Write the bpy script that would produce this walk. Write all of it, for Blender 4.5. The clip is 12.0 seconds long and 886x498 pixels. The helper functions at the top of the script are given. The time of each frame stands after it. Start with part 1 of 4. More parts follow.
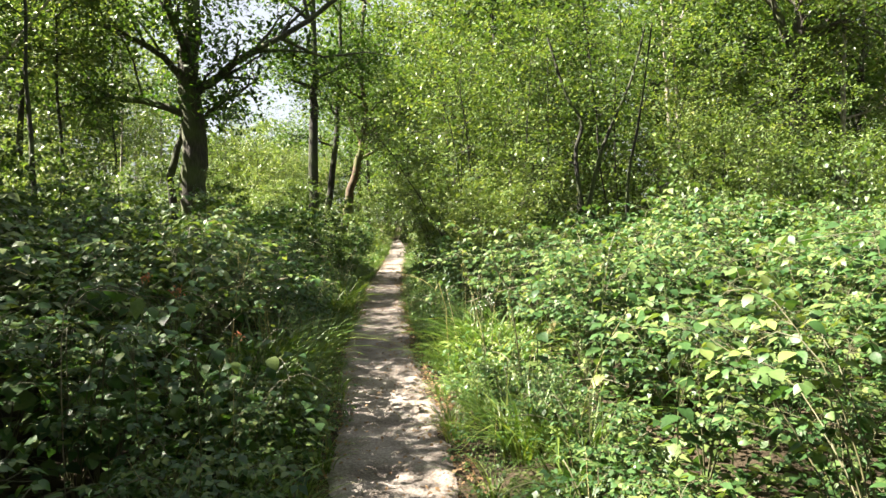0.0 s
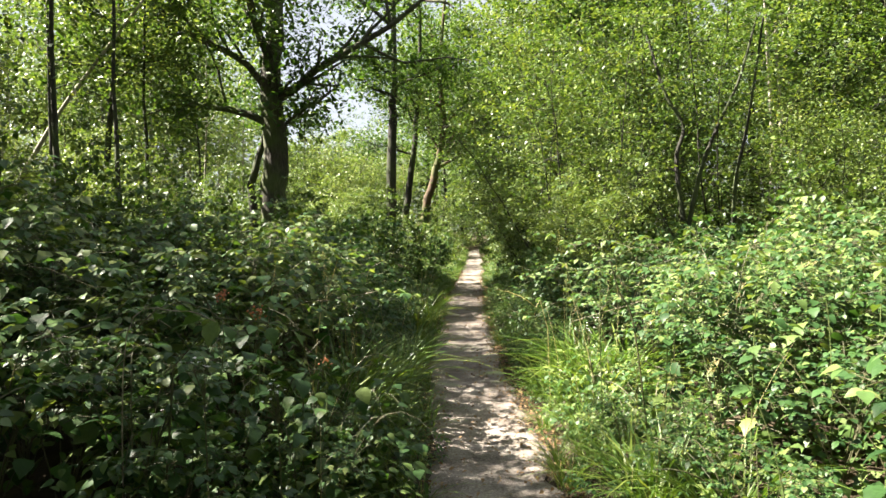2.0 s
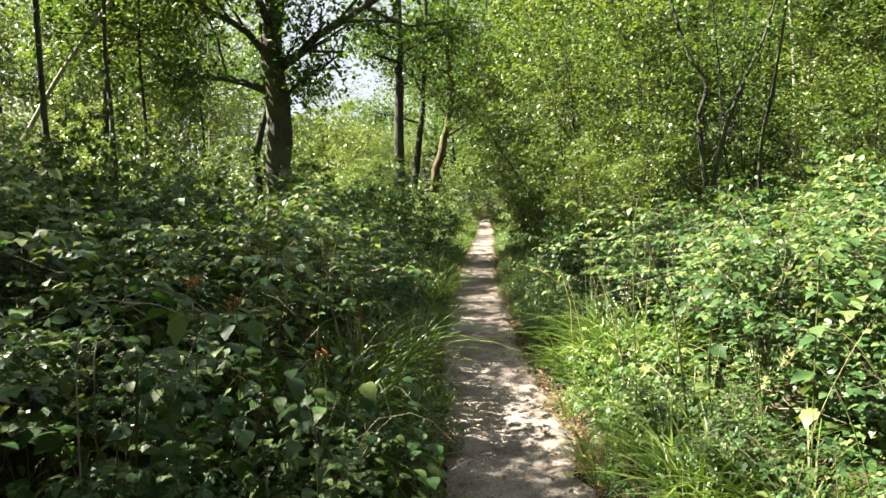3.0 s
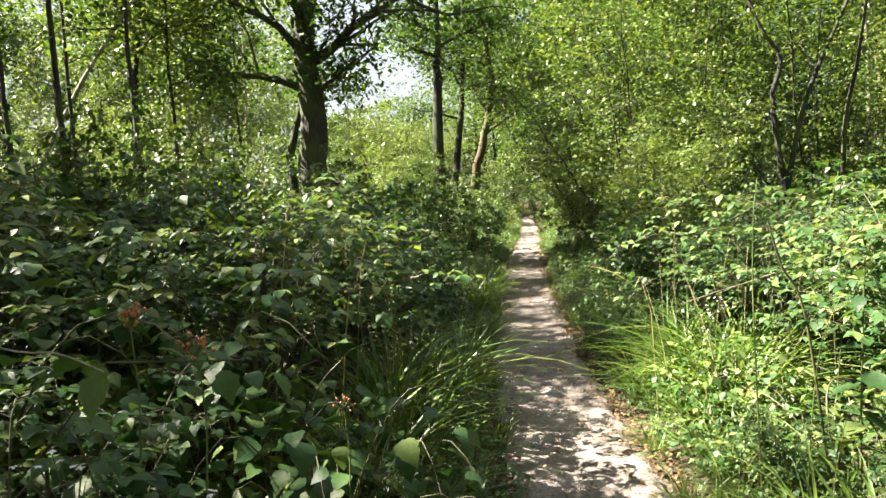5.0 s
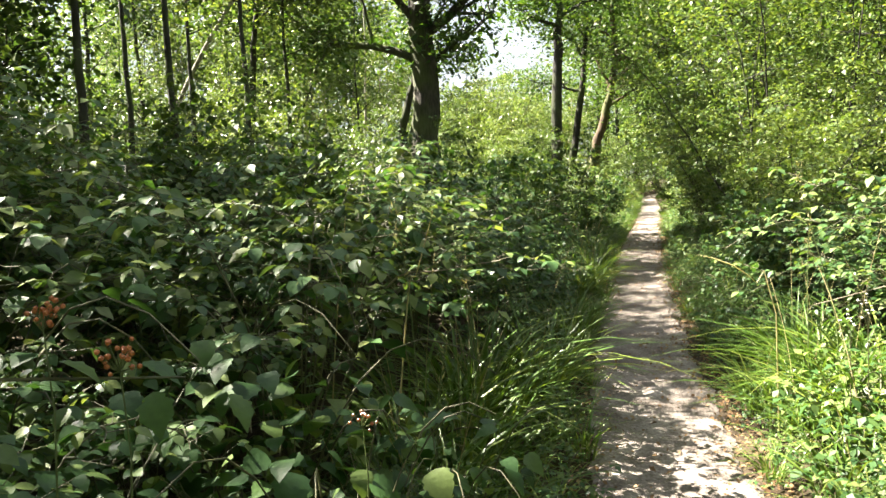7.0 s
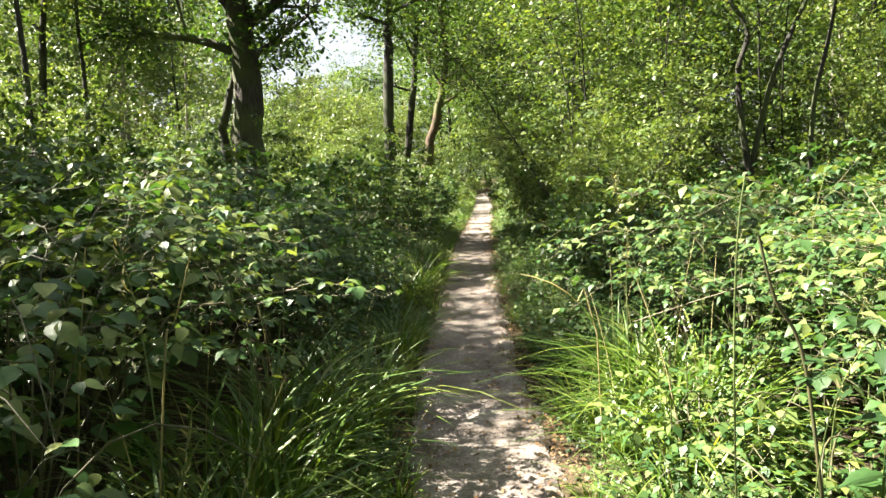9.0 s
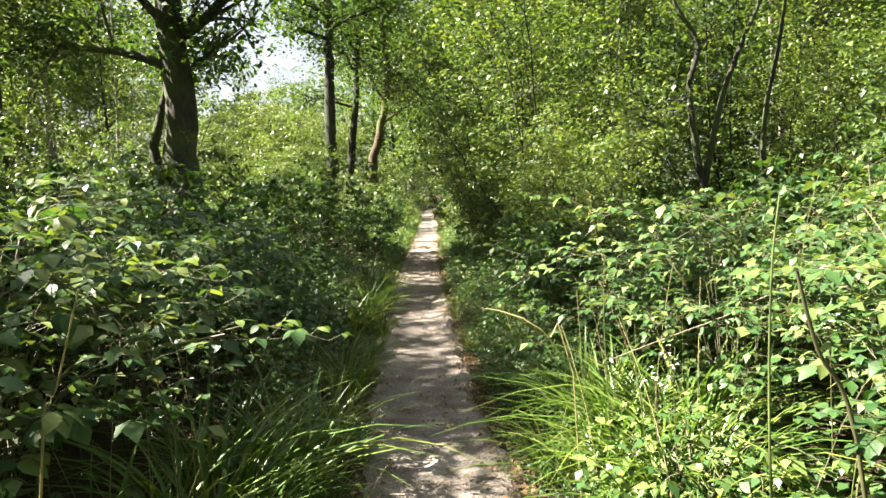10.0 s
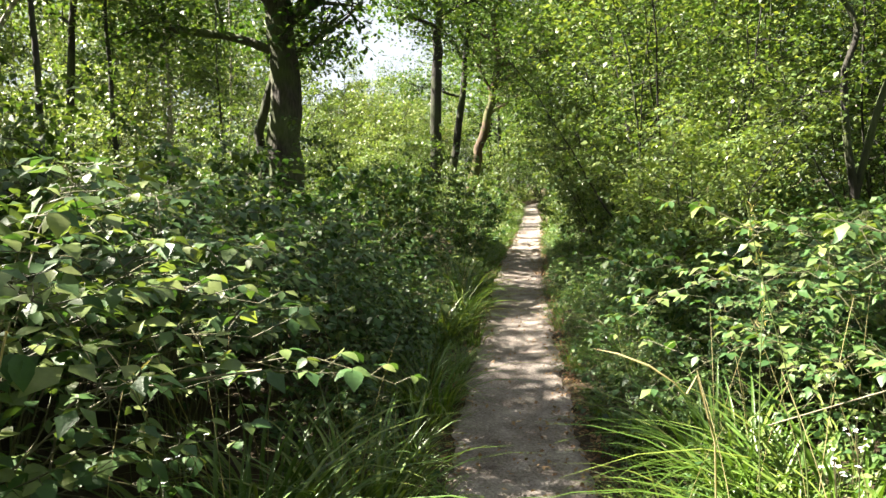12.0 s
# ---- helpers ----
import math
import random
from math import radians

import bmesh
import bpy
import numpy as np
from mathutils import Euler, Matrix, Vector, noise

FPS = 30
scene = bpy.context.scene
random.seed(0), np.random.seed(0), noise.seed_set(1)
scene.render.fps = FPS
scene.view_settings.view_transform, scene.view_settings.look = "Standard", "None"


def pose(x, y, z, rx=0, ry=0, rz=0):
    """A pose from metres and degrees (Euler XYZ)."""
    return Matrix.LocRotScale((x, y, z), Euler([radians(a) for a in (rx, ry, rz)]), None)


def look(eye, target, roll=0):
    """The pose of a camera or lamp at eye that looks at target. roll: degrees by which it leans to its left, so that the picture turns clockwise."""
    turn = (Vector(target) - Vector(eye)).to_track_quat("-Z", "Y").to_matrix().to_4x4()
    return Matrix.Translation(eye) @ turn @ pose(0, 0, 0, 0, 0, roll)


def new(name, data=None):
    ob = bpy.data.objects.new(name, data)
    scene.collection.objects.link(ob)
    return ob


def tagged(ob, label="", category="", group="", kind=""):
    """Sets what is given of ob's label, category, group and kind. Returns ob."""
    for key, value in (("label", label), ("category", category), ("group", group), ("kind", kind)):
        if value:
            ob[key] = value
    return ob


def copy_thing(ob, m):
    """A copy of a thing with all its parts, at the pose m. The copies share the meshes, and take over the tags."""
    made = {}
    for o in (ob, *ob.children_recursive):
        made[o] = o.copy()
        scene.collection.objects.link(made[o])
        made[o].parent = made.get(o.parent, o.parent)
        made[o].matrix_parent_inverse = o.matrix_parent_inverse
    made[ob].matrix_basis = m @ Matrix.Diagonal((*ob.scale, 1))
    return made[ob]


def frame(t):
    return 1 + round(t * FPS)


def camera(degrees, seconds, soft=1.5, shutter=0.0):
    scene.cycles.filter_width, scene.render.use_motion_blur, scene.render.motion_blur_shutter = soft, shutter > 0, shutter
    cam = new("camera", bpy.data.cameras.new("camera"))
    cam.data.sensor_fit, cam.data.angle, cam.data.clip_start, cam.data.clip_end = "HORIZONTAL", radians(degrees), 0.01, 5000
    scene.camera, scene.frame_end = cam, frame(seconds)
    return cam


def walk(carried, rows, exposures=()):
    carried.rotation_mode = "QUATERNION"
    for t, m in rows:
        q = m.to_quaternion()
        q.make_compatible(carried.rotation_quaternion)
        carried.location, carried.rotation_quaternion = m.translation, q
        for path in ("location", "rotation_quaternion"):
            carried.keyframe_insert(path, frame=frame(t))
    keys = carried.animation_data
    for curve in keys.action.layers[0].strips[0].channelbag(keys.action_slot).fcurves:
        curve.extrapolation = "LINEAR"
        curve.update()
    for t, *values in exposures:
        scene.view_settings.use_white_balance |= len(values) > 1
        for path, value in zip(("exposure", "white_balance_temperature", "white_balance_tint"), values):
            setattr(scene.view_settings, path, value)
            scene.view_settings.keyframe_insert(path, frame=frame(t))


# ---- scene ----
cam = camera(63.0, 12.0)
PATH = [
    (0, (0.061, 0.670, 1.503), (0.190, 2.985, 1.401), -1.1),
    (0.5, (0.005, 0.790, 1.517), (0.200, 3.100, 1.408), -1.6),
    (1, (-0.110, 0.985, 1.525), (0.032, 3.298, 1.408), -2.8),
    (1.5, (-0.175, 1.128, 1.502), (-0.037, 3.435, 1.304), -2.0),
    (2, (-0.135, 1.296, 1.502), (-0.238, 3.612, 1.435), -0.6),
    (2.5, (-0.128, 1.516, 1.493), (-0.321, 3.825, 1.369), -0.6),
    (2.7, (-0.158, 1.621, 1.501), (-0.283, 3.932, 1.356), -1.8),
    (4.3, (-0.194, 2.304, 1.443), (-0.498, 4.596, 1.260), -0.7),
    (4.5, (-0.211, 2.390, 1.438), (-0.532, 4.682, 1.275), -0.8),
    (5, (-0.290, 2.605, 1.455), (-0.558, 4.904, 1.295), -3.1),
    (5.5, (-0.320, 2.709, 1.440), (-0.818, 4.964, 1.218), -3.5),
    (6, (-0.263, 2.819, 1.443), (-1.094, 4.976, 1.252), -3.2),
    (6.5, (-0.173, 2.938, 1.456), (-1.038, 5.085, 1.315), -1.3),
    (7, (-0.180, 3.073, 1.443), (-0.820, 5.292, 1.220), -1.9),
    (7.5, (-0.244, 3.265, 1.456), (-0.637, 5.542, 1.250), -3.0),
    (7.7, (-0.256, 3.340, 1.465), (-0.494, 5.640, 1.281), -4.0),
    (9.3, (-0.067, 3.670, 1.509), (-0.187, 5.973, 1.255), -2.0),
    (9.5, (-0.068, 3.765, 1.508), (-0.155, 6.070, 1.259), -2.0),
    (10, (-0.147, 4.023, 1.525), (-0.106, 6.334, 1.322), -2.7),
    (10.5, (-0.193, 4.134, 1.537), (-0.167, 6.439, 1.282), -3.0),
    (11, (-0.152, 4.338, 1.530), (-0.267, 6.644, 1.305), -2.2),
    (11.5, (-0.113, 4.453, 1.561), (-0.437, 6.742, 1.358), -1.1),
    (12, (-0.144, 4.688, 1.552), (-0.429, 6.980, 1.334), -0.8),
]
walk(cam, [(t, look(eye, target, roll)) for t, eye, target, roll in PATH], [(0.0, 3.12), (2.5, 3.06), (5.0, 3.2), (7.0, 3.46), (7.7, 3.44), (9.5, 3.17), (12.0, 3.2)])

# ---- world, sun ----
SUN_EL, SUN_AZ = radians(48), radians(-84)   # azimuth from +y, clockwise
world = bpy.data.worlds.new("sky")
scene.world = world
world.use_nodes = True
wn = world.node_tree.nodes
sky = wn.new("ShaderNodeTexSky")
sky.sky_type = 'NISHITA'
sky.sun_disc = False
sky.sun_elevation = SUN_EL
sky.sun_rotation = SUN_AZ
haze = wn.new("ShaderNodeMix")   # thin bright summer haze over the blue
haze.data_type = 'RGBA'
haze.inputs[0].default_value = 0.75
haze.inputs[7].default_value = (4.5, 4.5, 4.8, 1)
world.node_tree.links.new(sky.outputs[0], haze.inputs[6])
world.node_tree.links.new(haze.outputs[2], wn["Background"].inputs[0])
wn["Background"].inputs[1].default_value = 0.027
sun = new("sun", bpy.data.lights.new("sun", 'SUN'))
sun.data.energy, sun.data.angle, sun.data.color = 5.0, radians(0.53), (1.0, 0.915, 0.79)
sun_way = Vector((math.sin(SUN_AZ) * math.cos(SUN_EL), math.cos(SUN_AZ) * math.cos(SUN_EL), math.sin(SUN_EL)))
sun.matrix_world = look(sun_way * 60, (0, 0, 0))

rng = np.random.default_rng(7)


# ---- materials ----
def material(name):
    m = bpy.data.materials.new(name)
    m.use_nodes = True
    return m, m.node_tree.nodes, m.node_tree.links


def ramp(nodes, stops):
    r = nodes.new("ShaderNodeValToRGB")
    while len(r.color_ramp.elements) < len(stops):
        r.color_ramp.elements.new(0.5)
    for e, (p, c) in zip(r.color_ramp.elements, stops):
        e.position, e.color = p, (*c, 1)
    return r


def leaf_material(name, dark, mid, light, rough=0.42, through_light=0.45, gloss=0.4):
    """Thin leaf: each leaf has its own green, with mottling, and lets light through."""
    m, n, l = material(name)
    b = n["Principled BSDF"]
    geo, info = n.new("ShaderNodeNewGeometry"), n.new("ShaderNodeObjectInfo")
    mix = n.new("ShaderNodeMath"); mix.operation = 'MULTIPLY_ADD'
    l.new(info.outputs["Random"], mix.inputs[0]); mix.inputs[1].default_value = 0.3
    sc = n.new("ShaderNodeMath"); sc.operation = 'MULTIPLY'; sc.inputs[1].default_value = 0.7
    l.new(geo.outputs["Random Per Island"], sc.inputs[0]); l.new(sc.outputs[0], mix.inputs[2])
    r = ramp(n, [(0.0, dark), (0.5, mid), (0.93, light), (1.0, (light[0] * 1.25, light[1] * 1.05, light[2]))])
    l.new(mix.outputs[0], r.inputs[0])
    tex = n.new("ShaderNodeTexNoise"); tex.inputs["Scale"].default_value = 70; tex.inputs["Detail"].default_value = 3
    co = n.new("ShaderNodeTexCoord"); l.new(co.outputs["Object"], tex.inputs["Vector"])
    mr = n.new("ShaderNodeMapRange"); mr.inputs[3].default_value = 0.72; mr.inputs[4].default_value = 1.25
    l.new(tex.outputs[0], mr.inputs[0])
    mul = n.new("ShaderNodeMix"); mul.data_type = 'RGBA'; mul.blend_type = 'MULTIPLY'; mul.inputs[0].default_value = 1
    l.new(r.outputs[0], mul.inputs[6]); l.new(mr.outputs[0], mul.inputs[7])
    l.new(mul.outputs[2], b.inputs["Base Color"])
    b.inputs["Roughness"].default_value = rough
    b.inputs["Specular IOR Level"].default_value = gloss
    bump = n.new("ShaderNodeBump"); bump.inputs["Strength"].default_value = 0.35; bump.inputs["Distance"].default_value = 0.004
    l.new(tex.outputs[0], bump.inputs["Height"]); l.new(bump.outputs[0], b.inputs["Normal"])
    tr = n.new("ShaderNodeBsdfTranslucent")
    hue = n.new("ShaderNodeMix"); hue.data_type = 'RGBA'; hue.blend_type = 'MULTIPLY'; hue.inputs[0].default_value = 1
    hue.inputs[7].default_value = (1.58, 1.6, 0.66, 1)
    l.new(mul.outputs[2], hue.inputs[6]); l.new(hue.outputs[2], tr.inputs[0])
    ms = n.new("ShaderNodeMixShader"); ms.inputs[0].default_value = through_light
    l.new(b.outputs[0], ms.inputs[1]); l.new(tr.outputs[0], ms.inputs[2])
    l.new(ms.outputs[0], n["Material Output"].inputs[0])
    return m


def bark_material(name, dark, light, scale=9, moss=0.0):
    m, n, l = material(name)
    b = n["Principled BSDF"]
    co, mp = n.new("ShaderNodeTexCoord"), n.new("ShaderNodeMapping")
    mp.inputs["Scale"].default_value = (1, 1, 0.22)
    l.new(co.outputs["Object"], mp.inputs[0])
    t1 = n.new("ShaderNodeTexNoise"); t1.inputs["Scale"].default_value = scale * 3; t1.inputs["Detail"].default_value = 6
    l.new(mp.outputs[0], t1.inputs["Vector"])
    r = ramp(n, [(0.3, dark), (0.7, light)])
    l.new(t1.outputs[0], r.inputs[0])
    t2 = n.new("ShaderNodeTexNoise"); t2.inputs["Scale"].default_value = 1.3
    l.new(co.outputs["Object"], t2.inputs["Vector"])
    g = ramp(n, [(0.45, (0, 0, 0)), (0.62, (moss, moss, moss))])
    l.new(t2.outputs[0], g.inputs[0])
    mx = n.new("ShaderNodeMix"); mx.data_type = 'RGBA'
    l.new(g.outputs[0], mx.inputs[0]); l.new(r.outputs[0], mx.inputs[6]); mx.inputs[7].default_value = (0.09, 0.13, 0.03, 1)
    l.new(mx.outputs[2], b.inputs["Base Color"])
    b.inputs["Roughness"].default_value = 0.9
    bump = n.new("ShaderNodeBump"); bump.inputs["Strength"].default_value = 0.9; bump.inputs["Distance"].default_value = 0.03
    l.new(t1.outputs[0], bump.inputs["Height"]); l.new(bump.outputs[0], b.inputs["Normal"])
    return m


def plain_material(name, a, c, scale=30, rough=0.7):
    m, n, l = material(name)
    b = n["Principled BSDF"]
    co, t = n.new("ShaderNodeTexCoord"), n.new("ShaderNodeTexNoise")
    t.inputs["Scale"].default_value = scale; t.inputs["Detail"].default_value = 4
    l.new(co.outputs["Object"], t.inputs["Vector"])
    r = ramp(n, [(0.3, a), (0.7, c)])
    l.new(t.outputs[0], r.inputs[0]); l.new(r.outputs[0], b.inputs["Base Color"])
    b.inputs["Roughness"].default_value = rough
    return m


def soil_material(name, stops, scale, pebble, bump_d):
    m, n, l = material(name)
    b = n["Principled BSDF"]
    co = n.new("ShaderNodeTexCoord")
    t1 = n.new("ShaderNodeTexNoise"); t1.inputs["Scale"].default_value = scale; t1.inputs["Detail"].default_value = 8
    t2 = n.new("ShaderNodeTexVoronoi"); t2.inputs["Scale"].default_value = pebble
    t3 = n.new("ShaderNodeTexNoise"); t3.inputs["Scale"].default_value = 60; t3.inputs["Detail"].default_value = 5
    for t in (t1, t2, t3):
        l.new(co.outputs["Object"], t.inputs["Vector"])
    add = n.new("ShaderNodeMath"); add.operation = 'MULTIPLY_ADD'; add.inputs[1].default_value = 0.45
    l.new(t3.outputs[0], add.inputs[0])
    half = n.new("ShaderNodeMath"); half.operation = 'MULTIPLY'; half.inputs[1].default_value = 0.55
    l.new(t1.outputs[0], half.inputs[0]); l.new(half.outputs[0], add.inputs[2])
    r = ramp(n, stops)
    l.new(add.outputs[0], r.inputs[0])
    sp = n.new("ShaderNodeMix"); sp.data_type = 'RGBA'; sp.blend_type = 'MULTIPLY'; sp.inputs[0].default_value = 0.5
    l.new(r.outputs[0], sp.inputs[6]); l.new(t2.outputs["Color"], sp.inputs[7])
    grey = n.new("ShaderNodeRGBToBW"); l.new(t2.outputs["Color"], grey.inputs[0])
    mr = n.new("ShaderNodeMapRange"); mr.inputs[3].default_value = 0.6; mr.inputs[4].default_value = 1.25
    l.new(grey.outputs[0], mr.inputs[0]); l.new(mr.outputs[0], sp.inputs[7])
    l.new(sp.outputs[2], b.inputs["Base Color"])
    b.inputs["Roughness"].default_value = 0.95
    b.inputs["Specular IOR Level"].default_value = 0.15
    bump = n.new("ShaderNodeBump"); bump.inputs["Strength"].default_value = 0.8; bump.inputs["Distance"].default_value = bump_d
    l.new(add.outputs[0], bump.inputs["Height"]); l.new(bump.outputs[0], b.inputs["Normal"])
    return m


BRAMBLE = leaf_material("bramble_leaf", (0.015, 0.044, 0.013), (0.047, 0.102, 0.027), (0.162, 0.20, 0.06), 0.45, 0.26, 0.3)
SHRUB = leaf_material("shrub_leaf", (0.020, 0.043, 0.011), (0.056, 0.10, 0.024), (0.145, 0.19, 0.048), 0.48, 0.28, 0.3)
OAKLEAF = leaf_material("oak_leaf", (0.02, 0.046, 0.009), (0.044, 0.092, 0.016), (0.115, 0.165, 0.035), 0.45, 0.3, 0.32)
# pale birch green; elsewhere its lightness stands in for sun on the foliage
PALELEAF = leaf_material("pale_sunlit_leaf", (0.045, 0.08, 0.018), (0.085, 0.135, 0.034), (0.175, 0.215, 0.06), 0.42, 0.3, 0.45)
GRASS = leaf_material("grass_blade", (0.036, 0.08, 0.012), (0.08, 0.145, 0.02), (0.19, 0.23, 0.045), 0.4, 0.3, 0.5)
STRAW = leaf_material("dry_straw", (0.22, 0.20, 0.09), (0.32, 0.28, 0.14), (0.42, 0.36, 0.2), 0.6, 0.25)
BARK = bark_material("oak_bark", (0.016, 0.013, 0.010), (0.07, 0.06, 0.048), 9, 0.5)
# near-black: the shade on trunks silhouetted against the sky is put into the colour
SHADEBARK = bark_material("shaded_bark", (0.008, 0.007, 0.006), (0.032, 0.027, 0.022), 12, 0.35)
PALEBARK = bark_material("pale_bark", (0.12, 0.10, 0.08), (0.36, 0.33, 0.28), 8, 0.3)
RUSTBARK = bark_material("rusty_bark", (0.028, 0.02, 0.013), (0.12, 0.078, 0.042), 8, 0.5)
CANE = plain_material("bramble_cane", (0.04, 0.045, 0.018), (0.11, 0.10, 0.045), 14, 0.6)
DRYCANE = plain_material("dry_cane", (0.16, 0.13, 0.09), (0.34, 0.29, 0.22), 20, 0.7)
STALK = plain_material("green_stalk", (0.06, 0.09, 0.025), (0.13, 0.16, 0.05), 30, 0.55)
BERRY = plain_material("red_berry", (0.30, 0.055, 0.018), (0.46, 0.17, 0.05), 90, 0.35)
PETAL = plain_material("white_petal", (0.62, 0.58, 0.58), (0.82, 0.80, 0.78), 60, 0.6)
DIRT = soil_material("trodden_dirt", [(0.34, (0.085, 0.068, 0.056)), (0.5, (0.20, 0.172, 0.15)), (0.66, (0.34, 0.305, 0.272))], 4.0, 70, 0.03)
FLOOR = soil_material("woodland_soil", [(0.3, (0.025, 0.02, 0.013)), (0.55, (0.06, 0.045, 0.028)), (0.75, (0.11, 0.08, 0.05))], 2.0, 30, 0.04)
LITTER = leaf_material("dead_leaf", (0.10, 0.055, 0.028), (0.19, 0.115, 0.06), (0.30, 0.21, 0.12), 0.7, 0.15, 0.2)


# ---- mesh building ----
def mesh_object(name, verts, faces, mats, parent=None, label="", smooth=True, index=None):
    me = bpy.data.meshes.new(name)
    me.from_pydata(verts, [], faces)
    for m in (mats if isinstance(mats, (list, tuple)) else [mats]):
        me.materials.append(m)
    if smooth:
        me.polygons.foreach_set("use_smooth", [True] * len(me.polygons))
    if index is not None:
        me.polygons.foreach_set("material_index", index)
    me.update()
    ob = new(name, me)
    if parent is not None:
        ob.parent = parent
    if label:
        ob["label"] = label
    return ob


def raw_mesh(name, verts, quads, mat, parent=None, label=""):
    """A mesh from arrays: verts n x 3, quads m x 4 (equal last two for a triangle are not allowed)."""
    me = bpy.data.meshes.new(name)
    k = quads.shape[1]
    me.vertices.add(len(verts)); me.vertices.foreach_set("co", verts.astype(np.float32).ravel())
    me.loops.add(quads.size); me.loops.foreach_set("vertex_index", quads.astype(np.int32).ravel())
    me.polygons.add(len(quads))
    me.polygons.foreach_set("loop_start", np.arange(0, quads.size, k, dtype=np.int32))
    me.polygons.foreach_set("loop_total", np.full(len(quads), k, dtype=np.int32))
    me.polygons.foreach_set("use_smooth", np.ones(len(quads), dtype=bool))
    me.materials.append(mat)
    me.update(calc_edges=True)
    me.validate()
    ob = new(name, me)
    if parent is not None:
        ob.parent = parent
    if label:
        ob["label"] = label
    return ob


class Tubes:
    """Tapered round branches, many in one mesh."""

    def __init__(self):
        self.v, self.f, self.n = [], [], 0

    def add(self, pts, radii, sides=6):
        pts = np.asarray(pts, float)
        radii = np.broadcast_to(np.asarray(radii, float), (len(pts),))
        d = np.gradient(pts, axis=0)
        d /= np.linalg.norm(d, axis=1, keepdims=True) + 1e-9
        ref = np.where(np.abs(d[:, 2:3]) > 0.9, [[1.0, 0, 0]], [[0, 0, 1.0]])
        a = np.cross(d, ref); a /= np.linalg.norm(a, axis=1, keepdims=True) + 1e-9
        b = np.cross(d, a)
        ang = np.linspace(0, 2 * np.pi, sides, endpoint=False)
        ring = pts[:, None] + radii[:, None, None] * (np.cos(ang)[None, :, None] * a[:, None] + np.sin(ang)[None, :, None] * b[:, None])
        self.v.append(ring.reshape(-1, 3))
        i, j = np.meshgrid(np.arange(len(pts) - 1), np.arange(sides), indexing="ij")
        k = (j + 1) % sides
        q = np.stack([i * sides + j, i * sides + k, (i + 1) * sides + k, (i + 1) * sides + j], -1).reshape(-1, 4) + self.n
        self.f.append(q)
        self.n += len(pts) * sides

    def build(self, name, mat, parent=None, label=""):
        return raw_mesh(name, np.concatenate(self.v), np.concatenate(self.f), mat, parent, label)


# leaf shapes lie along +x from the stalk, face +z; quads
def leaf_shape(rows, fold=0.18, droop=0.25):
    """A leaf blade with a midrib: rows of (along, half width)."""
    v, q = [], []
    for x, w in rows:
        z = -droop * x * x
        v += [(x, w, z + fold * w), (x, 0, z), (x, -w, z + fold * w)]
    for i in range(len(rows) - 1):
        a, b = 3 * i, 3 * i + 3
        q += [(a, a + 1, b + 1, b), (a + 1, a + 2, b + 2, b + 1)]
    return np.array(v, float), np.array(q)


OVATE = leaf_shape([(0, 0.02), (0.28, 0.33), (0.6, 0.29), (1.0, 0.005)])
TOOTHED = leaf_shape([(0, 0.03), (0.14, 0.24), (0.2, 0.2), (0.36, 0.40), (0.43, 0.32), (0.62, 0.34), (0.7, 0.22), (1.0, 0.005)], 0.2, 0.3)
SIMPLE = leaf_shape([(0, 0.03), (0.45, 0.36), (1.0, 0.02)], 0.2, 0.3)
SERRATE = leaf_shape([(0, 0.04), (0.08, 0.2), (0.22, 0.345), (0.27, 0.325), (0.42, 0.385), (0.47, 0.355), (0.62, 0.315), (0.67, 0.28), (0.83, 0.155), (1.0, 0.005)], 0.16, 0.28)
MAPLE = leaf_shape([(0, 0.06), (0.08, 0.3), (0.2, 0.42), (0.27, 0.38), (0.4, 0.46), (0.5, 0.36), (0.6, 0.37), (0.72, 0.25), (0.85, 0.15), (1.0, 0.01)], 0.12, 0.35)
FLECK = (np.array([(0, 0, 0), (0.42, -0.33, 0.07), (1, 0, -0.15), (0.42, 0.33, 0.07)]), np.array([(0, 1, 2, 3)]))
AWN = leaf_shape([(0, 0.02), (0.4, 0.09), (1.0, 0.01)], 0.2, 0.1)
LOBED = leaf_shape([(0, 0.02), (0.22, 0.2), (0.32, 0.12), (0.5, 0.3), (0.6, 0.2), (0.78, 0.32), (1.0, 0.06)], 0.15, 0.2)


def leaves(name, shape, at, heading, tilt, roll, size, mat, parent=None, label=""):
    """Many leaves in one mesh: heading in the plan, tilt down from level, roll about the midrib (radians)."""
    v, q = shape
    n = len(at)
    size = np.broadcast_to(size, (n,))
    ct, st = np.cos(tilt), np.sin(tilt)
    ch, sh = np.cos(heading), np.sin(heading)
    ax = np.stack([ct * ch, ct * sh, -st], 1)
    side = np.stack([-sh, ch, 0 * ch], 1)
    up = np.cross(ax, side)
    cr, sr = np.cos(roll)[:, None], np.sin(roll)[:, None]
    ay, az = cr * side + sr * up, cr * up - sr * side
    p = at[:, None] + size[:, None, None] * (v[None, :, 0:1] * ax[:, None] + v[None, :, 1:2] * ay[:, None] + v[None, :, 2:3] * az[:, None])
    f = (q[None] + (np.arange(n) * len(v))[:, None, None]).reshape(-1, 4)
    return raw_mesh(name, p.reshape(-1, 3), f, mat, parent, label)


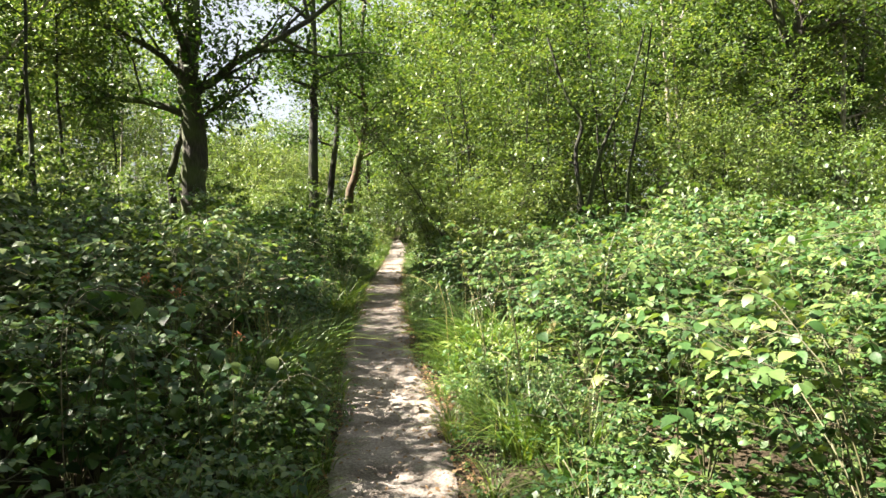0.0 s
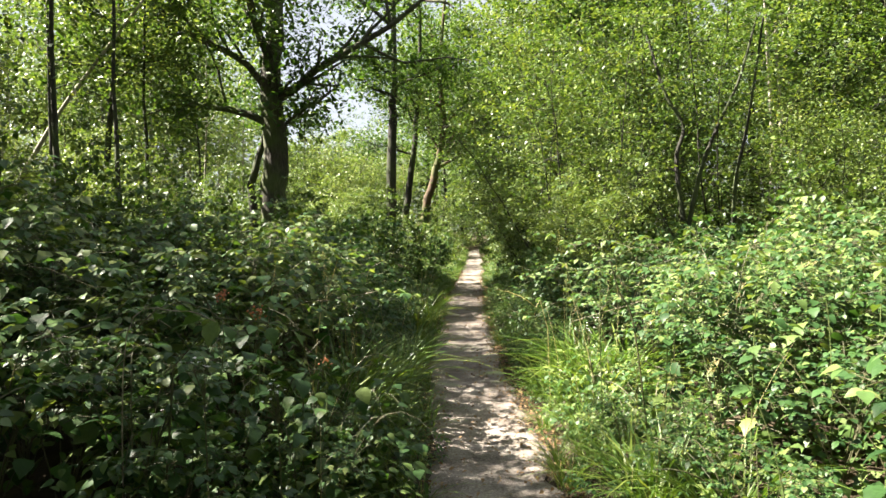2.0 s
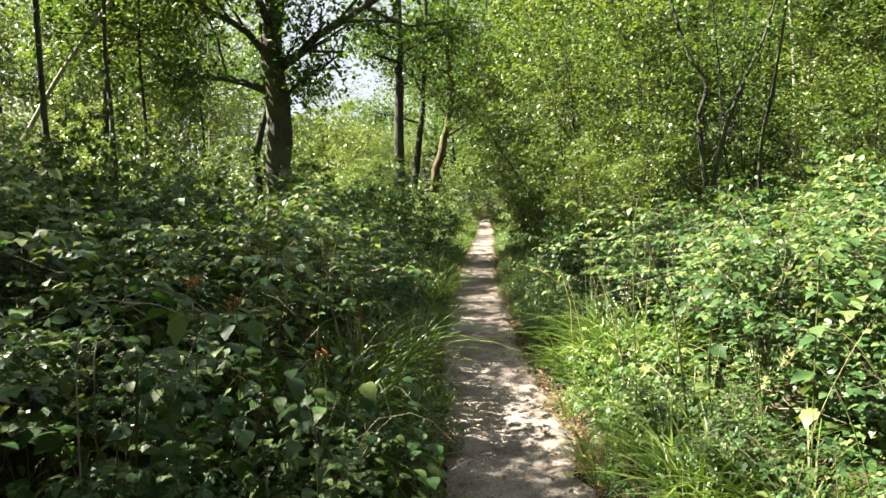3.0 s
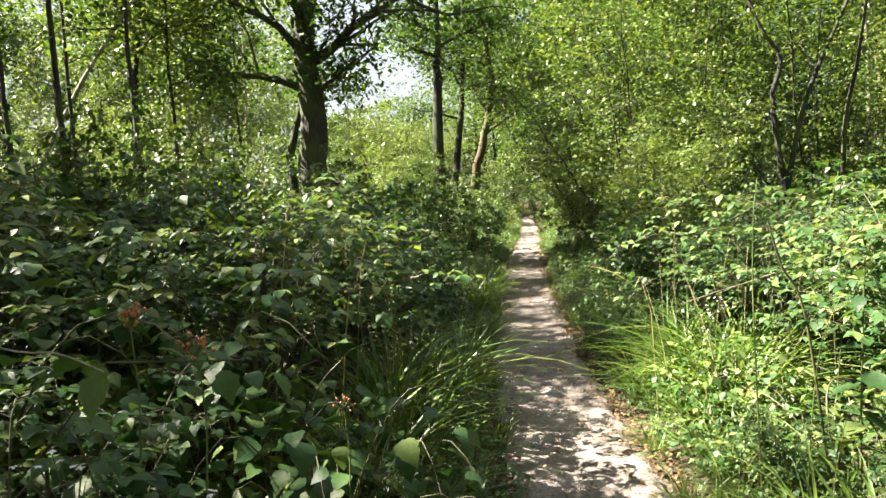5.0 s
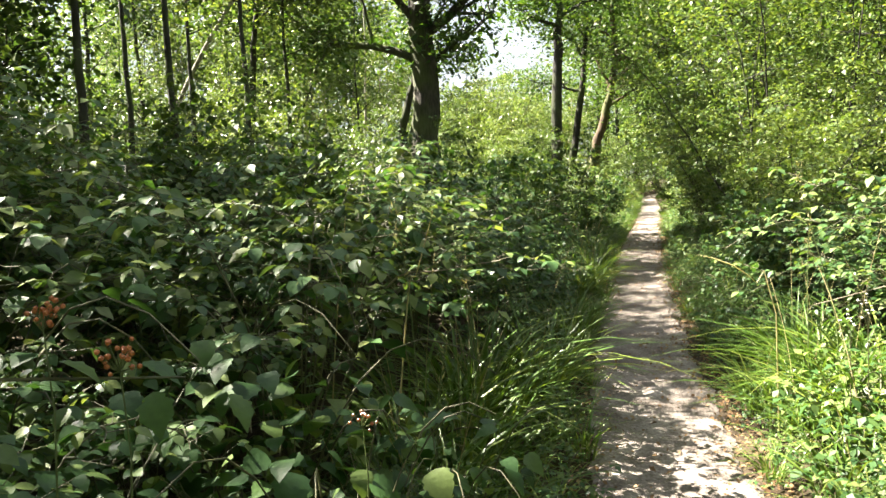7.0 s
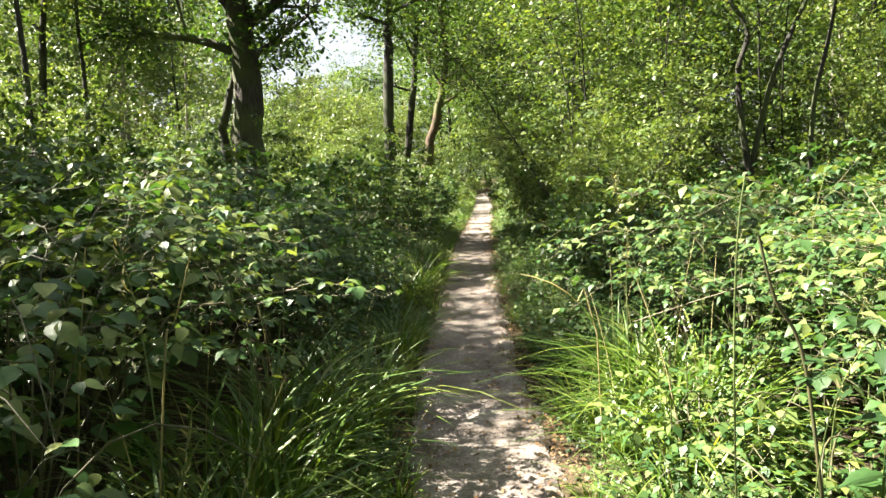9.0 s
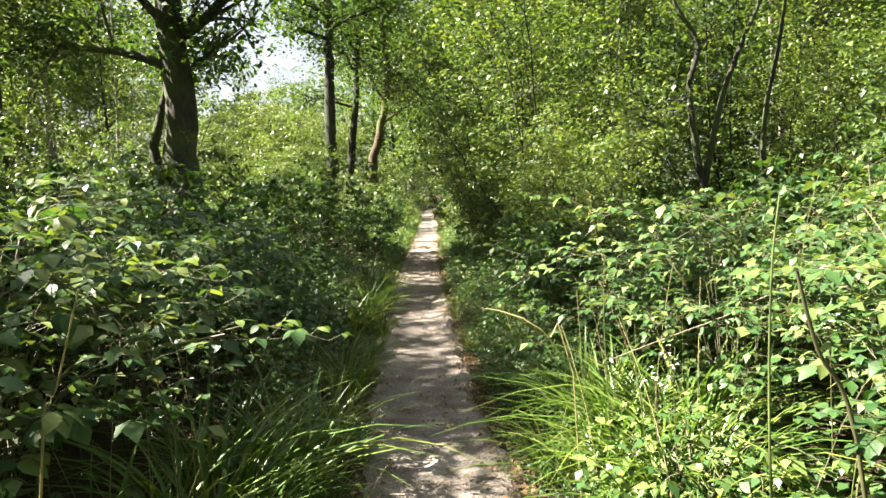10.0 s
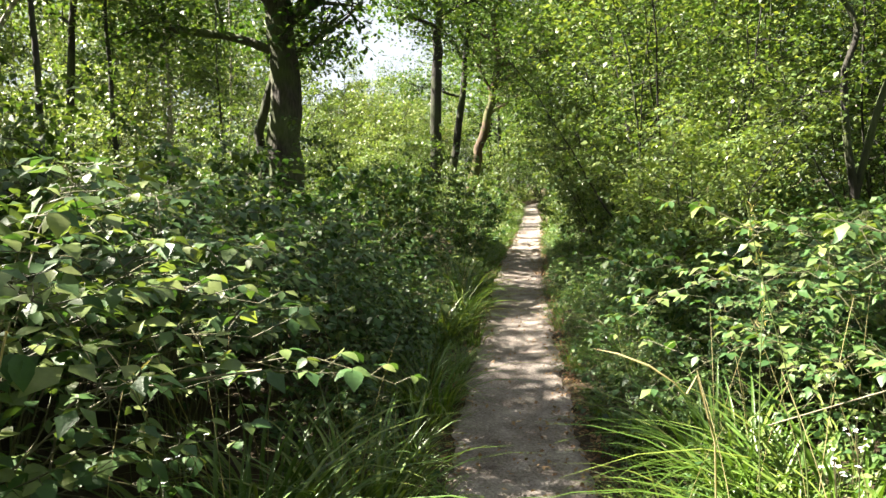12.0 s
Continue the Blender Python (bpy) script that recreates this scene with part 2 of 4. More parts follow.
def trifoliate(at, heading, tilt, size, r):
    """Three leaflets for each stalk end."""
    n = len(at)
    A = np.repeat(at, 3, 0)
    H = np.repeat(heading, 3) + np.tile([0, 1.25, -1.25], n) + r.normal(0, 0.15, 3 * n)
    T = np.repeat(tilt, 3) + r.normal(0, 0.15, 3 * n)
    S = np.repeat(size, 3) * np.tile([1.0, 0.8, 0.8], n)
    off = np.tile([0.22, 0.0, 0.0], n) * S
    A = A + np.stack([np.cos(H) * off, np.sin(H) * off, 0 * off], 1)
    return A, H, T, r.normal(0, 0.3, 3 * n), S


# ---- kinds of plants ----
def lump(az, el, seed):
    return 1 + 0.22 * np.sin(3 * az + seed) * np.cos(2 * el + seed) + 0.12 * np.sin(5 * az - 2 * seed + 3 * el)


def bramble(radius, height, count, size, shape, seed, canes=7, single=False):
    """Bramble mound: arching canes under a lumpy skin of three-part leaves."""
    r = np.random.default_rng(seed)
    base = new("bramble_bush")
    az, u = r.uniform(0, 2 * np.pi, count), r.uniform(0.0, 1, count)
    el = np.arcsin(u ** 0.8)
    k = lump(az, el, seed) * (1 - np.abs(r.normal(0, 0.24, count)))
    p = np.stack([radius * k * np.cos(el) * np.cos(az), radius * k * np.cos(el) * np.sin(az), height * (0.05 + 0.95 * k * np.sin(el))], 1)
    p += r.normal(0, 0.03, p.shape)
    head = az + r.normal(0, 0.9, count)
    tilt = r.normal(0.12, 0.25, count) + 0.25 * np.cos(el)
    sz = size * r.uniform(0.4, 1.25, count)
    if single:
        leaves("foliage", shape, p, head, tilt, r.normal(0, 0.3, count), sz, BRAMBLE, base)
    else:
        leaves("foliage", shape, *trifoliate(p, head, tilt, sz, r), BRAMBLE, base)
    t = Tubes()
    for i in range(canes):
        a = r.uniform(0, 2 * np.pi)
        s = np.linspace(0, 1, 9)
        reach = radius * r.uniform(0.7, 1.15)
        w = r.normal(0, 0.12, 2)
        top = height * r.uniform(0.75, 1.02)
        pts = np.stack([np.cos(a) * reach * s + w[0] * s * s, np.sin(a) * reach * s + w[1] * s * s, top * np.sin(s * np.pi * r.uniform(0.55, 0.75)) + 0.01], 1)
        t.add(pts, np.linspace(0.0045, 0.002, 9), 4)
    # leaf stalks
    for i in r.choice(count, count // 6, replace=False):
        inner = p[i] * np.array([0.8, 0.8, 0.82])
        t.add([inner, (inner + p[i]) / 2 + r.normal(0, 0.02, 3), p[i]], [0.003, 0.002, 0.0015], 3)
    tagged(t.build("cane_tangle", CANE, base), kind="stuff")
    return base


def bramble_sprays(reach, height, canes, size, seed, shape=None, nodes=11):
    """Open bramble: arching canes with side shoots, three-part leaves on stalks in level sprays, dark between."""
    r = np.random.default_rng(seed)
    base = new("bramble_bush")
    at, head, tilt, sizes = [], [], [], []

    def shoot(pts, r0, first, count, tubes):
        tubes.add(pts, np.linspace(r0, r0 * 0.4, len(pts)), 4 if r0 > 0.003 else 3)
        for k, s in enumerate(np.linspace(first, 1.0, count)):
            u = s * (len(pts) - 1)
            i = min(int(u), len(pts) - 2)
            p, d = pts[i] + (pts[i + 1] - pts[i]) * (u - i), pts[i + 1] - pts[i]
            h = math.atan2(d[1], d[0]) + (0 if k == count - 1 else (1 if k % 2 else -1) * r.uniform(0.6, 1.3))
            stalk = size * r.uniform(0.5, 1.1)
            e = p + np.array([math.cos(h) * stalk, math.sin(h) * stalk, stalk * r.uniform(0.0, 0.5)])
            tubes.add([p, e], [0.0015, 0.001], 3)
            at.append(e); head.append(h); tilt.append(r.normal(0.16, 0.2)); sizes.append(size * r.uniform(0.6, 1.2) * (1.1 - 0.45 * s))

    for c in range(canes):
        t = Tubes()
        a = r.uniform(0, 2 * np.pi)
        s = np.linspace(0, 1, 10)
        out, top, bend = reach * r.uniform(0.5, 1.25), height * r.uniform(0.55, 1.12), r.uniform(0.55, 0.8)
        w = r.normal(0, 0.16, 2)
        pts = np.stack([np.cos(a) * out * s ** 1.3 + w[0] * s * s, np.sin(a) * out * s ** 1.3 + w[1] * s * s, top * np.sin(s * np.pi * bend) + 0.01], 1)
        shoot(pts, 0.0042, 0.4, nodes, t)
        for j in (4, 5, 6, 8):
            b = a + r.choice([-1, 1]) * r.uniform(0.5, 1.3)
            q = wander(pts[j], (math.cos(b), math.sin(b), 0.35), reach * r.uniform(0.25, 0.5), 5, 0.12, r, -0.07)
            shoot(q, 0.0025, 0.3, 5, t)
        t.build("cane", CANE, base)
    leaves("foliage", shape or SERRATE, *trifoliate(np.array(at), np.array(head), np.array(tilt), np.array(sizes), r), BRAMBLE, base)
    return base


def grass_tuft(radius, height, count, width, seed, mat, lean=(0, 0), straw=4):
    """Arching blades from one root."""
    r = np.random.default_rng(seed)
    base = new("grass_tuft")
    n, rows = count, 7
    s = np.linspace(0, 1, rows)
    az = r.uniform(0, 2 * np.pi, n)
    root = r.uniform(0, 1, n) ** 0.5 * radius * 0.55
    L = height * r.uniform(0.55, 1.3, n)
    bend = r.uniform(0.55, 1.5, n)
    az2 = az + r.normal(0, 0.5, n)
    out = L[:, None] * bend[:, None] * 0.8 * s ** 1.7
    up = L[:, None] * (s - 0.42 * bend[:, None] * s ** 2.6)
    x = np.cos(az)[:, None] * root[:, None] + np.cos(az2)[:, None] * out + lean[0] * s * L[:, None]
    y = np.sin(az)[:, None] * root[:, None] + np.sin(az2)[:, None] * out + lean[1] * s * L[:, None]
    c = np.stack([x, y, up], -1)
    w = width * r.uniform(0.6, 1.3, n)[:, None] * np.clip(1.0 - s ** 2.2, 0.03, 1) * np.clip(0.5 + 2 * s, 0, 1)
    sd = np.stack([-np.sin(az2), np.cos(az2), r.normal(0, 0.25, n)], -1)[:, None]
    fold = np.array([0, 0, 1.0])
    v = np.stack([c + sd * w[..., None] * 0.5, c - fold * w[..., None] * 0.18, c - sd * w[..., None] * 0.5], 2).reshape(-1, 3)
    q = []
    for i in range(rows - 1):
        q += [(3 * i, 3 * i + 1, 3 * i + 4, 3 * i + 3), (3 * i + 1, 3 * i + 2, 3 * i + 5, 3 * i + 4)]
    f = (np.array(q)[None] + (np.arange(n) * rows * 3)[:, None, None]).reshape(-1, 4)
    raw_mesh("blade_foliage", v, f, mat, base)
    if straw:
        t = Tubes()
        for i in range(straw):
            a, b = r.uniform(0, 6.28), r.uniform(0.05, 0.35)
            h = height * r.uniform(1.2, 1.7)
            ss = np.linspace(0, 1, 8)
            t.add(np.stack([np.cos(a) * b * ss ** 2, np.sin(a) * b * ss ** 2, h * ss], 1), np.linspace(0.002, 0.001, 8), 4)
        t.build("stalk", STRAW, base, "dry straw-coloured stalks")
    return base


def wander(start, way, length, steps, wob, r, rise=0.0):
    p, d = [np.array(start, float)], np.array(way, float)
    d /= np.linalg.norm(d)
    for i in range(steps):
        d = d + r.normal(0, wob, 3) + np.array([0, 0, rise])
        d /= np.linalg.norm(d)
        p.append(p[-1] + d * length / steps)
    return np.array(p)


def crown_leaves(parent, hubs, per, spread, size, shape, mat, r, flat=0.5, name="crown"):
    hubs = np.asarray(hubs)
    p = np.repeat(hubs, per, 0) + r.normal(0, 1, (len(hubs) * per, 3)) * np.array([spread, spread, spread * flat])
    n = len(p)
    return leaves(name, shape, p, r.uniform(0, 6.28, n), r.normal(0.25, 0.38, n), r.normal(0, 0.35, n), size * r.uniform(0.6, 1.3, n), mat, parent)


def shrub(height, width, stems, per, size, seed, mat=None, bark=None, shape=None, low=0.15, stem_r=0.018, name="shrub"):
    """Many-stemmed shrub: stems, side twigs, leaf sprays along the twigs."""
    r = np.random.default_rng(seed)
    base = new(name)
    t, hubs = Tubes(), []
    for i in range(stems):
        a = r.uniform(0, 6.28)
        st = np.array([np.cos(a), np.sin(a), 0]) * width * 0.12 * r.uniform(0, 1)
        way = np.array([np.cos(a) * width / height * 0.7, np.sin(a) * width / height * 0.7, 1])
        L = height * r.uniform(0.65, 1.05)
        p = wander(st, way, L, 10, 0.09, r, 0.03)
        t.add(p, np.linspace(stem_r, stem_r * 0.2, 11) * r.uniform(0.6, 1.2), 5)
        for j in range(2, 11):
            if p[j][2] < height * low:
                continue
            for k in range(3):
                b = r.uniform(0, 6.28)
                q = wander(p[j], (np.cos(b), np.sin(b), r.uniform(-0.1, 0.7)), width * r.uniform(0.12, 0.34), 4, 0.2, r)
                t.add(q, np.linspace(stem_r * 0.3, 0.002, 5), 3)
                hubs += [q[2], q[3], q[4]]
    t.build("stem", bark or SHADEBARK, base)
    crown_leaves(base, hubs, per, width * 0.036, size, shape or FLECK, mat or SHRUB, r)
    return base


def tree(trunk, radius, seed, limbs=9, crown_from=0.4, reach=2.6, per=26, size=0.1, mat=None, bark=None, shape=None, spread=0.35, name="tree", extra=(), sides=12, rise=0.25):
    """Trunk along the given points, limbs that fork twice, leaf clumps at their ends; extra: limbs given as points and radius."""
    r = np.random.default_rng(seed)
    base = new(name)
    trunk = np.array(trunk, float)
    s = np.linspace(0, len(trunk) - 1, 22)
    i = np.minimum(s.astype(int), len(trunk) - 2)
    pts = trunk[i] + (trunk[i + 1] - trunk[i]) * (s - i)[:, None] + np.concatenate([np.zeros((1, 3)), r.normal(0, radius * 0.12, (21, 3))])
    rad = radius * np.linspace(1, 0.22, 22)
    rad[0] *= 1.5; rad[1] *= 1.12
    tt = Tubes(); tt.add(pts, rad, sides); tt.build("trunk", bark or BARK, base)
    hubs = []

    def fork(p, rr):
        t = Tubes()
        t.add(p, np.linspace(rr, rr * 0.35, len(p)), 6 if sides > 7 else 4)
        for j in range(2, len(p)):
            for k in range(2):
                d = p[j] - p[j - 1]
                d = d / np.linalg.norm(d) + r.normal(0, 0.7, 3)
                q = wander(p[j], d, np.linalg.norm(p[-1] - p[0]) * r.uniform(0.3, 0.6), 5, 0.2, r, 0.03)
                t.add(q, np.linspace(rr * 0.4, rr * 0.1, 6), 4 if sides > 7 else 3)
                hubs.extend([q[2], q[3], q[4], q[5]])
                b = wander(q[3], q[4] - q[2] + r.normal(0, 0.5, 3), 0.6, 3, 0.25, r)
                if sides > 7:
                    t.add(b, np.linspace(rr * 0.15, 0.004, 4), 3)
                hubs.extend([b[2], b[3]])
        return t.build("limb", bark or BARK, base)

    for j in range(limbs):
        u = crown_from + (1 - crown_from) * (j + r.uniform(0, 1)) / limbs
        k = min(int(u * 21), 20)
        a = r.uniform(0, 6.28)
        L = reach * (1.15 - 0.6 * u) * r.uniform(0.7, 1.2)
        fork(wander(pts[k], (np.cos(a), np.sin(a), rise + r.uniform(0, 0.5)), L, 6, 0.14, r, 0.02), radius * 0.42 * (1.15 - u * 0.7))
    for line, rr, leafy in extra:
        line = np.array(line, float)
        ss = np.linspace(0, len(line) - 1, 9); ii = np.minimum(ss.astype(int), len(line) - 2)
        before = len(hubs)
        limb = fork(line[ii] + (line[ii + 1] - line[ii]) * (ss - ii)[:, None] + r.normal(0, 0.03, (9, 3)), rr)
        own = hubs[before:before + int((len(hubs) - before) * leafy)]
        del hubs[before:]
        tagged(crown_leaves(limb, own, per, spread, size, shape or FLECK, mat or OAKLEAF, r, name="leafage"), kind="stuff")
    crown_leaves(base, hubs, per, spread, size, shape or FLECK, mat or OAKLEAF, r)
    return base


# ---- the path and the ground ----
def path_x(y):
    return float(np.interp(y, [-30, 0, 4.5, 6, 8, 9, 12.3, 16.5, 24, 32, 46, 52, 60], [0.3, 0.12, -0.02, -0.05, -0.19, -0.25, -0.3, -0.36, -0.25, -0.16, -0.3, 0.4, 3.5]))


def ground_z(x, y):
    d = max(0.0, abs(x - path_x(y)) - 0.4)
    return 0.10 * min(1, d / 0.8) + 0.05 * noise.noise((x * 0.6, y * 0.6, 0)) * min(1, d)


def build_ground():
    xs = sorted(set([-220, -120, -70, -45, -30, -22, -16, 16, 22, 30, 45, 70, 120, 220] + [round(-12 + 0.4 * i, 2) for i in range(61)]))
    ys = sorted(set([-160, -80, -40, -20, -12, -8, 70, 90, 140, 240] + [-6 + 0.5 * i for i in range(141)]))
    v = [(x, y, ground_z(x, y) - 0.012) for y in ys for x in xs]
    w = len(xs)
    f = [(j * w + i, j * w + i + 1, (j + 1) * w + i + 1, (j + 1) * w + i) for j in range(len(ys) - 1) for i in range(w - 1)]
    g = mesh_object("ground", v, f, FLOOR)
    tagged(g, "dark woodland soil under the undergrowth", "ground", kind="structure")
    v, f, cols = [], [], 15
    rows = [-6 + 0.04 * i if i < 500 else 14 + 0.1 * (i - 500) for i in range(960)]
    for y in rows:
        hw = 0.37 + 0.05 * noise.noise((0, y * 0.8, 3))
        for i in range(cols):
            u = -1 + 2 * i / (cols - 1)
            s = 0 if u < 0 else 9
            rag = 0.05 * noise.noise((s, y * 1.7, 7)) + 0.045 * noise.noise((s, y * 5.3, 2)) + 0.025 * noise.noise((s, y * 13, 5))
            x = path_x(y) + u * (hw + rag * u * u)
            z = 0.012 + 0.02 * u * u + 0.014 * noise.noise((x * 5, y * 5, 0)) + 0.006 * noise.noise((x * 19, y * 19, 4)) + (0.03 if abs(u) > 0.95 else 0) * -1
            v.append((x, y, z))
    f = [(j * cols + i, j * cols + i + 1, (j + 1) * cols + i + 1, (j + 1) * cols + i) for j in range(len(rows) - 1) for i in range(cols - 1)]
    p = mesh_object("path", v, f, DIRT)
    tagged(p, "narrow trodden footpath of pale dry dirt", "path", kind="structure")


build_ground()


def put(proto, x, y, turn, scale, z=None):
    m = pose(x, y, ground_z(x, y) if z is None else z, 0, 0, turn) @ Matrix.Diagonal((scale, scale, scale, 1))
    ob = copy_thing(proto, m)
    ob.matrix_basis = m
    return ob


def drop_proto(proto):
    for o in list(proto.children_recursive) + [proto]:
        bpy.data.objects.remove(o)


def thicket(name, count, xr, yr, size, low, seed, mat, label, gap=0.9, top=None):
    """Far undergrowth: a joined mass of leaves over an uneven height."""
    r = np.random.default_rng(seed)
    x, y = r.uniform(*xr, count), r.uniform(*yr, count)
    px = np.array([path_x(v) for v in y])
    d = np.abs(x - px)
    keep = d > gap
    x, y, d = x[keep], y[keep], d[keep]
    bumps = 0.5 + 0.25 * np.sin(x * 1.9 + 1.3 * np.sin(y * 0.9)) + 0.25 * np.sin(y * 1.7 + 1.1 * np.sin(x * 1.3 + 2))
    fine = 0.5 + 0.5 * np.sin(x * 5.1 + y * 3.3) * np.sin(y * 4.7 - x * 2.1)
    h = low + (top - low) * np.clip((d - gap) / 2.5, 0.1, 1) * (0.35 + 0.5 * bumps + 0.25 * fine)
    z = h * (1 - np.abs(r.normal(0, 0.28, len(x)))).clip(0.05, 1.1)
    p = np.stack([x, y, z], 1)
    n = len(p)
    ob = leaves(name, FLECK, p, r.uniform(0, 6.28, n), r.normal(0.2, 0.35, n), r.normal(0, 0.35, n), size * r.uniform(0.6, 1.3, n), mat)
    return tagged(ob, label, "undergrowth", kind="stuff")


# ---- trees that can be told apart ----
oak = tree([(0, 0, 0), (0.02, 0, 2.5), (0.05, 0, 4.6), (0.0, 0.2, 7), (0.2, 0, 10), (0.1, 0.2, 14)], 0.38, 11, 9, 0.5, 4.2, 13, 0.16, OAKLEAF, BARK, LOBED, 0.42, "oak_tree",
           [([(0.1, 0, 4.6), (0.7, -0.1, 4.95), (1.5, -0.2, 5.5), (2.9, -0.3, 6.2), (4.4, -0.3, 7.4)], 0.12, 0.6),
            ([(0.15, 0, 3.9), (0.5, 0.1, 4.25), (0.9, 0.2, 4.5), (1.5, 0.4, 5.0)], 0.06, 0.3),
            ([(-0.1, 0, 4.1), (-1.0, -0.3, 4.35), (-1.9, -0.5, 4.45), (-2.8, -0.6, 5.0), (-4.3, -0.5, 5.4)], 0.10, 0.85),
            ([(-0.1, 0, 4.6), (-0.7, -0.2, 5.6), (-2.0, -0.5, 6.2), (-3.4, -0.5, 7.0)], 0.10, 1.0)])
oak.matrix_basis = pose(-4.92, 18.4, 0)
tagged(oak, "big oak tree with a grey-brown trunk and spreading limbs", "tree")
stem = tree([(0, 0, 0), (-0.15, 0, 2.6), (0.25, 0.1, 4.2), (0.5, 0.2, 7)], 0.13, 16, 5, 0.5, 2.2, 12, 0.12, OAKLEAF, SHADEBARK, LOBED, 0.4, "slim_tree")
stem.matrix_basis = pose(-5.5, 19.0, 0)
tagged(stem, "dark slanting young trunk beside the oak", "tree")

pole_a = tree([(0, 0, 0), (0.05, 0, 1.5), (0.2, 0, 5.4), (0.25, 0, 7.2), (0.3, 0, 17)], 0.25, 12, 9, 0.62, 2.4, 14, 0.13, OAKLEAF, SHADEBARK, FLECK, 0.45, "slim_tree")
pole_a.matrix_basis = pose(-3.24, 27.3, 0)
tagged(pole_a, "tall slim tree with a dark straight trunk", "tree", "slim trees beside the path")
pole_b = tree([(0, 0, 0), (0.3, 0, 1.6), (0.75, 0, 4.8), (1.0, 0, 7.8), (1.1, 0.2, 16)], 0.18, 13, 9, 0.5, 2.4, 14, 0.13, OAKLEAF, SHADEBARK, FLECK, 0.45, "slim_tree")
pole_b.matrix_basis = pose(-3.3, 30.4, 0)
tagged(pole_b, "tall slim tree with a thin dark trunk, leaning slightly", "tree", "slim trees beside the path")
mossy = tree([(0, 0, 0), (0.3, 0, 1.4), (0.6, 0, 2.7), (1.0, 0, 4.2), (1.3, 0, 5.9), (1.1, 0, 8.1), (1.6, 0.3, 13)], 0.23, 14, 9, 0.45, 3.2, 14, 0.14, OAKLEAF, RUSTBARK, FLECK, 0.45, "leaning_tree",
             [([(1.25, 0, 5.7), (2.0, 0, 5.9), (2.9, 0, 6.1), (3.7, -0.2, 6.6)], 0.09, 1.0), ([(1.1, 0, 4.6), (0.5, 0, 6.0), (0.2, 0.2, 7.5)], 0.07, 1.0)])
mossy.matrix_basis = pose(-2.7, 32, 0)
tagged(mossy, "leaning tree with a rusty brown sunlit trunk", "tree")
right_tree = tree([(0, 0, 0), (0, 0, 3.3), (0.03, 0, 5.4), (0.08, 0, 6.5), (0, 0, 8), (0.3, 0, 13)], 0.32, 15, 8, 0.6, 3.0, 7, 0.12, PALELEAF, BARK, FLECK, 0.45, "forked_tree",
                  [([(0.05, 0, 6.3), (-0.6, 0, 7.3), (-0.8, 0, 8), (-1.2, 0, 11)], 0.14, 1.0), ([(0, 0, 5.2), (-0.7, 0, 5.8), (-1.45, 0, 6.3), (-2.4, 0, 6.6)], 0.045, 0.5), ([(0.1, 0, 6.6), (1.4, 0, 7.2), (3.0, 0, 6.9)], 0.06, 0.6)])
right_tree.matrix_basis = pose(12.3, 22.5, 0)
tagged(right_tree, "forked tree with a grey trunk above the shrubs", "tree")
left_tree = tree([(0, 0, 0), (0.05, 0, 2.3), (0.2, 0, 4), (0.45, 0, 5.6), (0.6, 0, 11)], 0.09, 17, 7, 0.5, 1.8, 12, 0.11, PALELEAF, SHADEBARK, FLECK, 0.35, "slim_tree")
left_tree.matrix_basis = pose(-7.85, 16, 0)
tagged(left_tree, "thin dark-stemmed tree in the undergrowth", "tree", "slim trees in the undergrowth")
birch = tree([(0, 0, 0), (0.1, 0, 4), (0.1, 0, 8), (0.4, 0, 14)], 0.16, 18, 7, 0.5, 2.0, 10, 0.14, PALELEAF, PALEBARK, FLECK, 0.4, "birch_tree")
birch.matrix_basis = pose(-20.6, 23, 0)
tagged(birch, "slim birch tree with a pale trunk", "tree", "birch trees")
birch = tree([(0, 0, 0), (0.0, 0, 3), (0.05, 0, 6), (0.2, 0, 12)], 0.12, 19, 7, 0.45, 2.0, 10, 0.14, PALELEAF, PALEBARK, FLECK, 0.4, "birch_tree")
birch.matrix_basis = pose(13.75, 22.5, 0)
tagged(birch, "slim birch tree with a pale trunk", "tree", "birch trees")

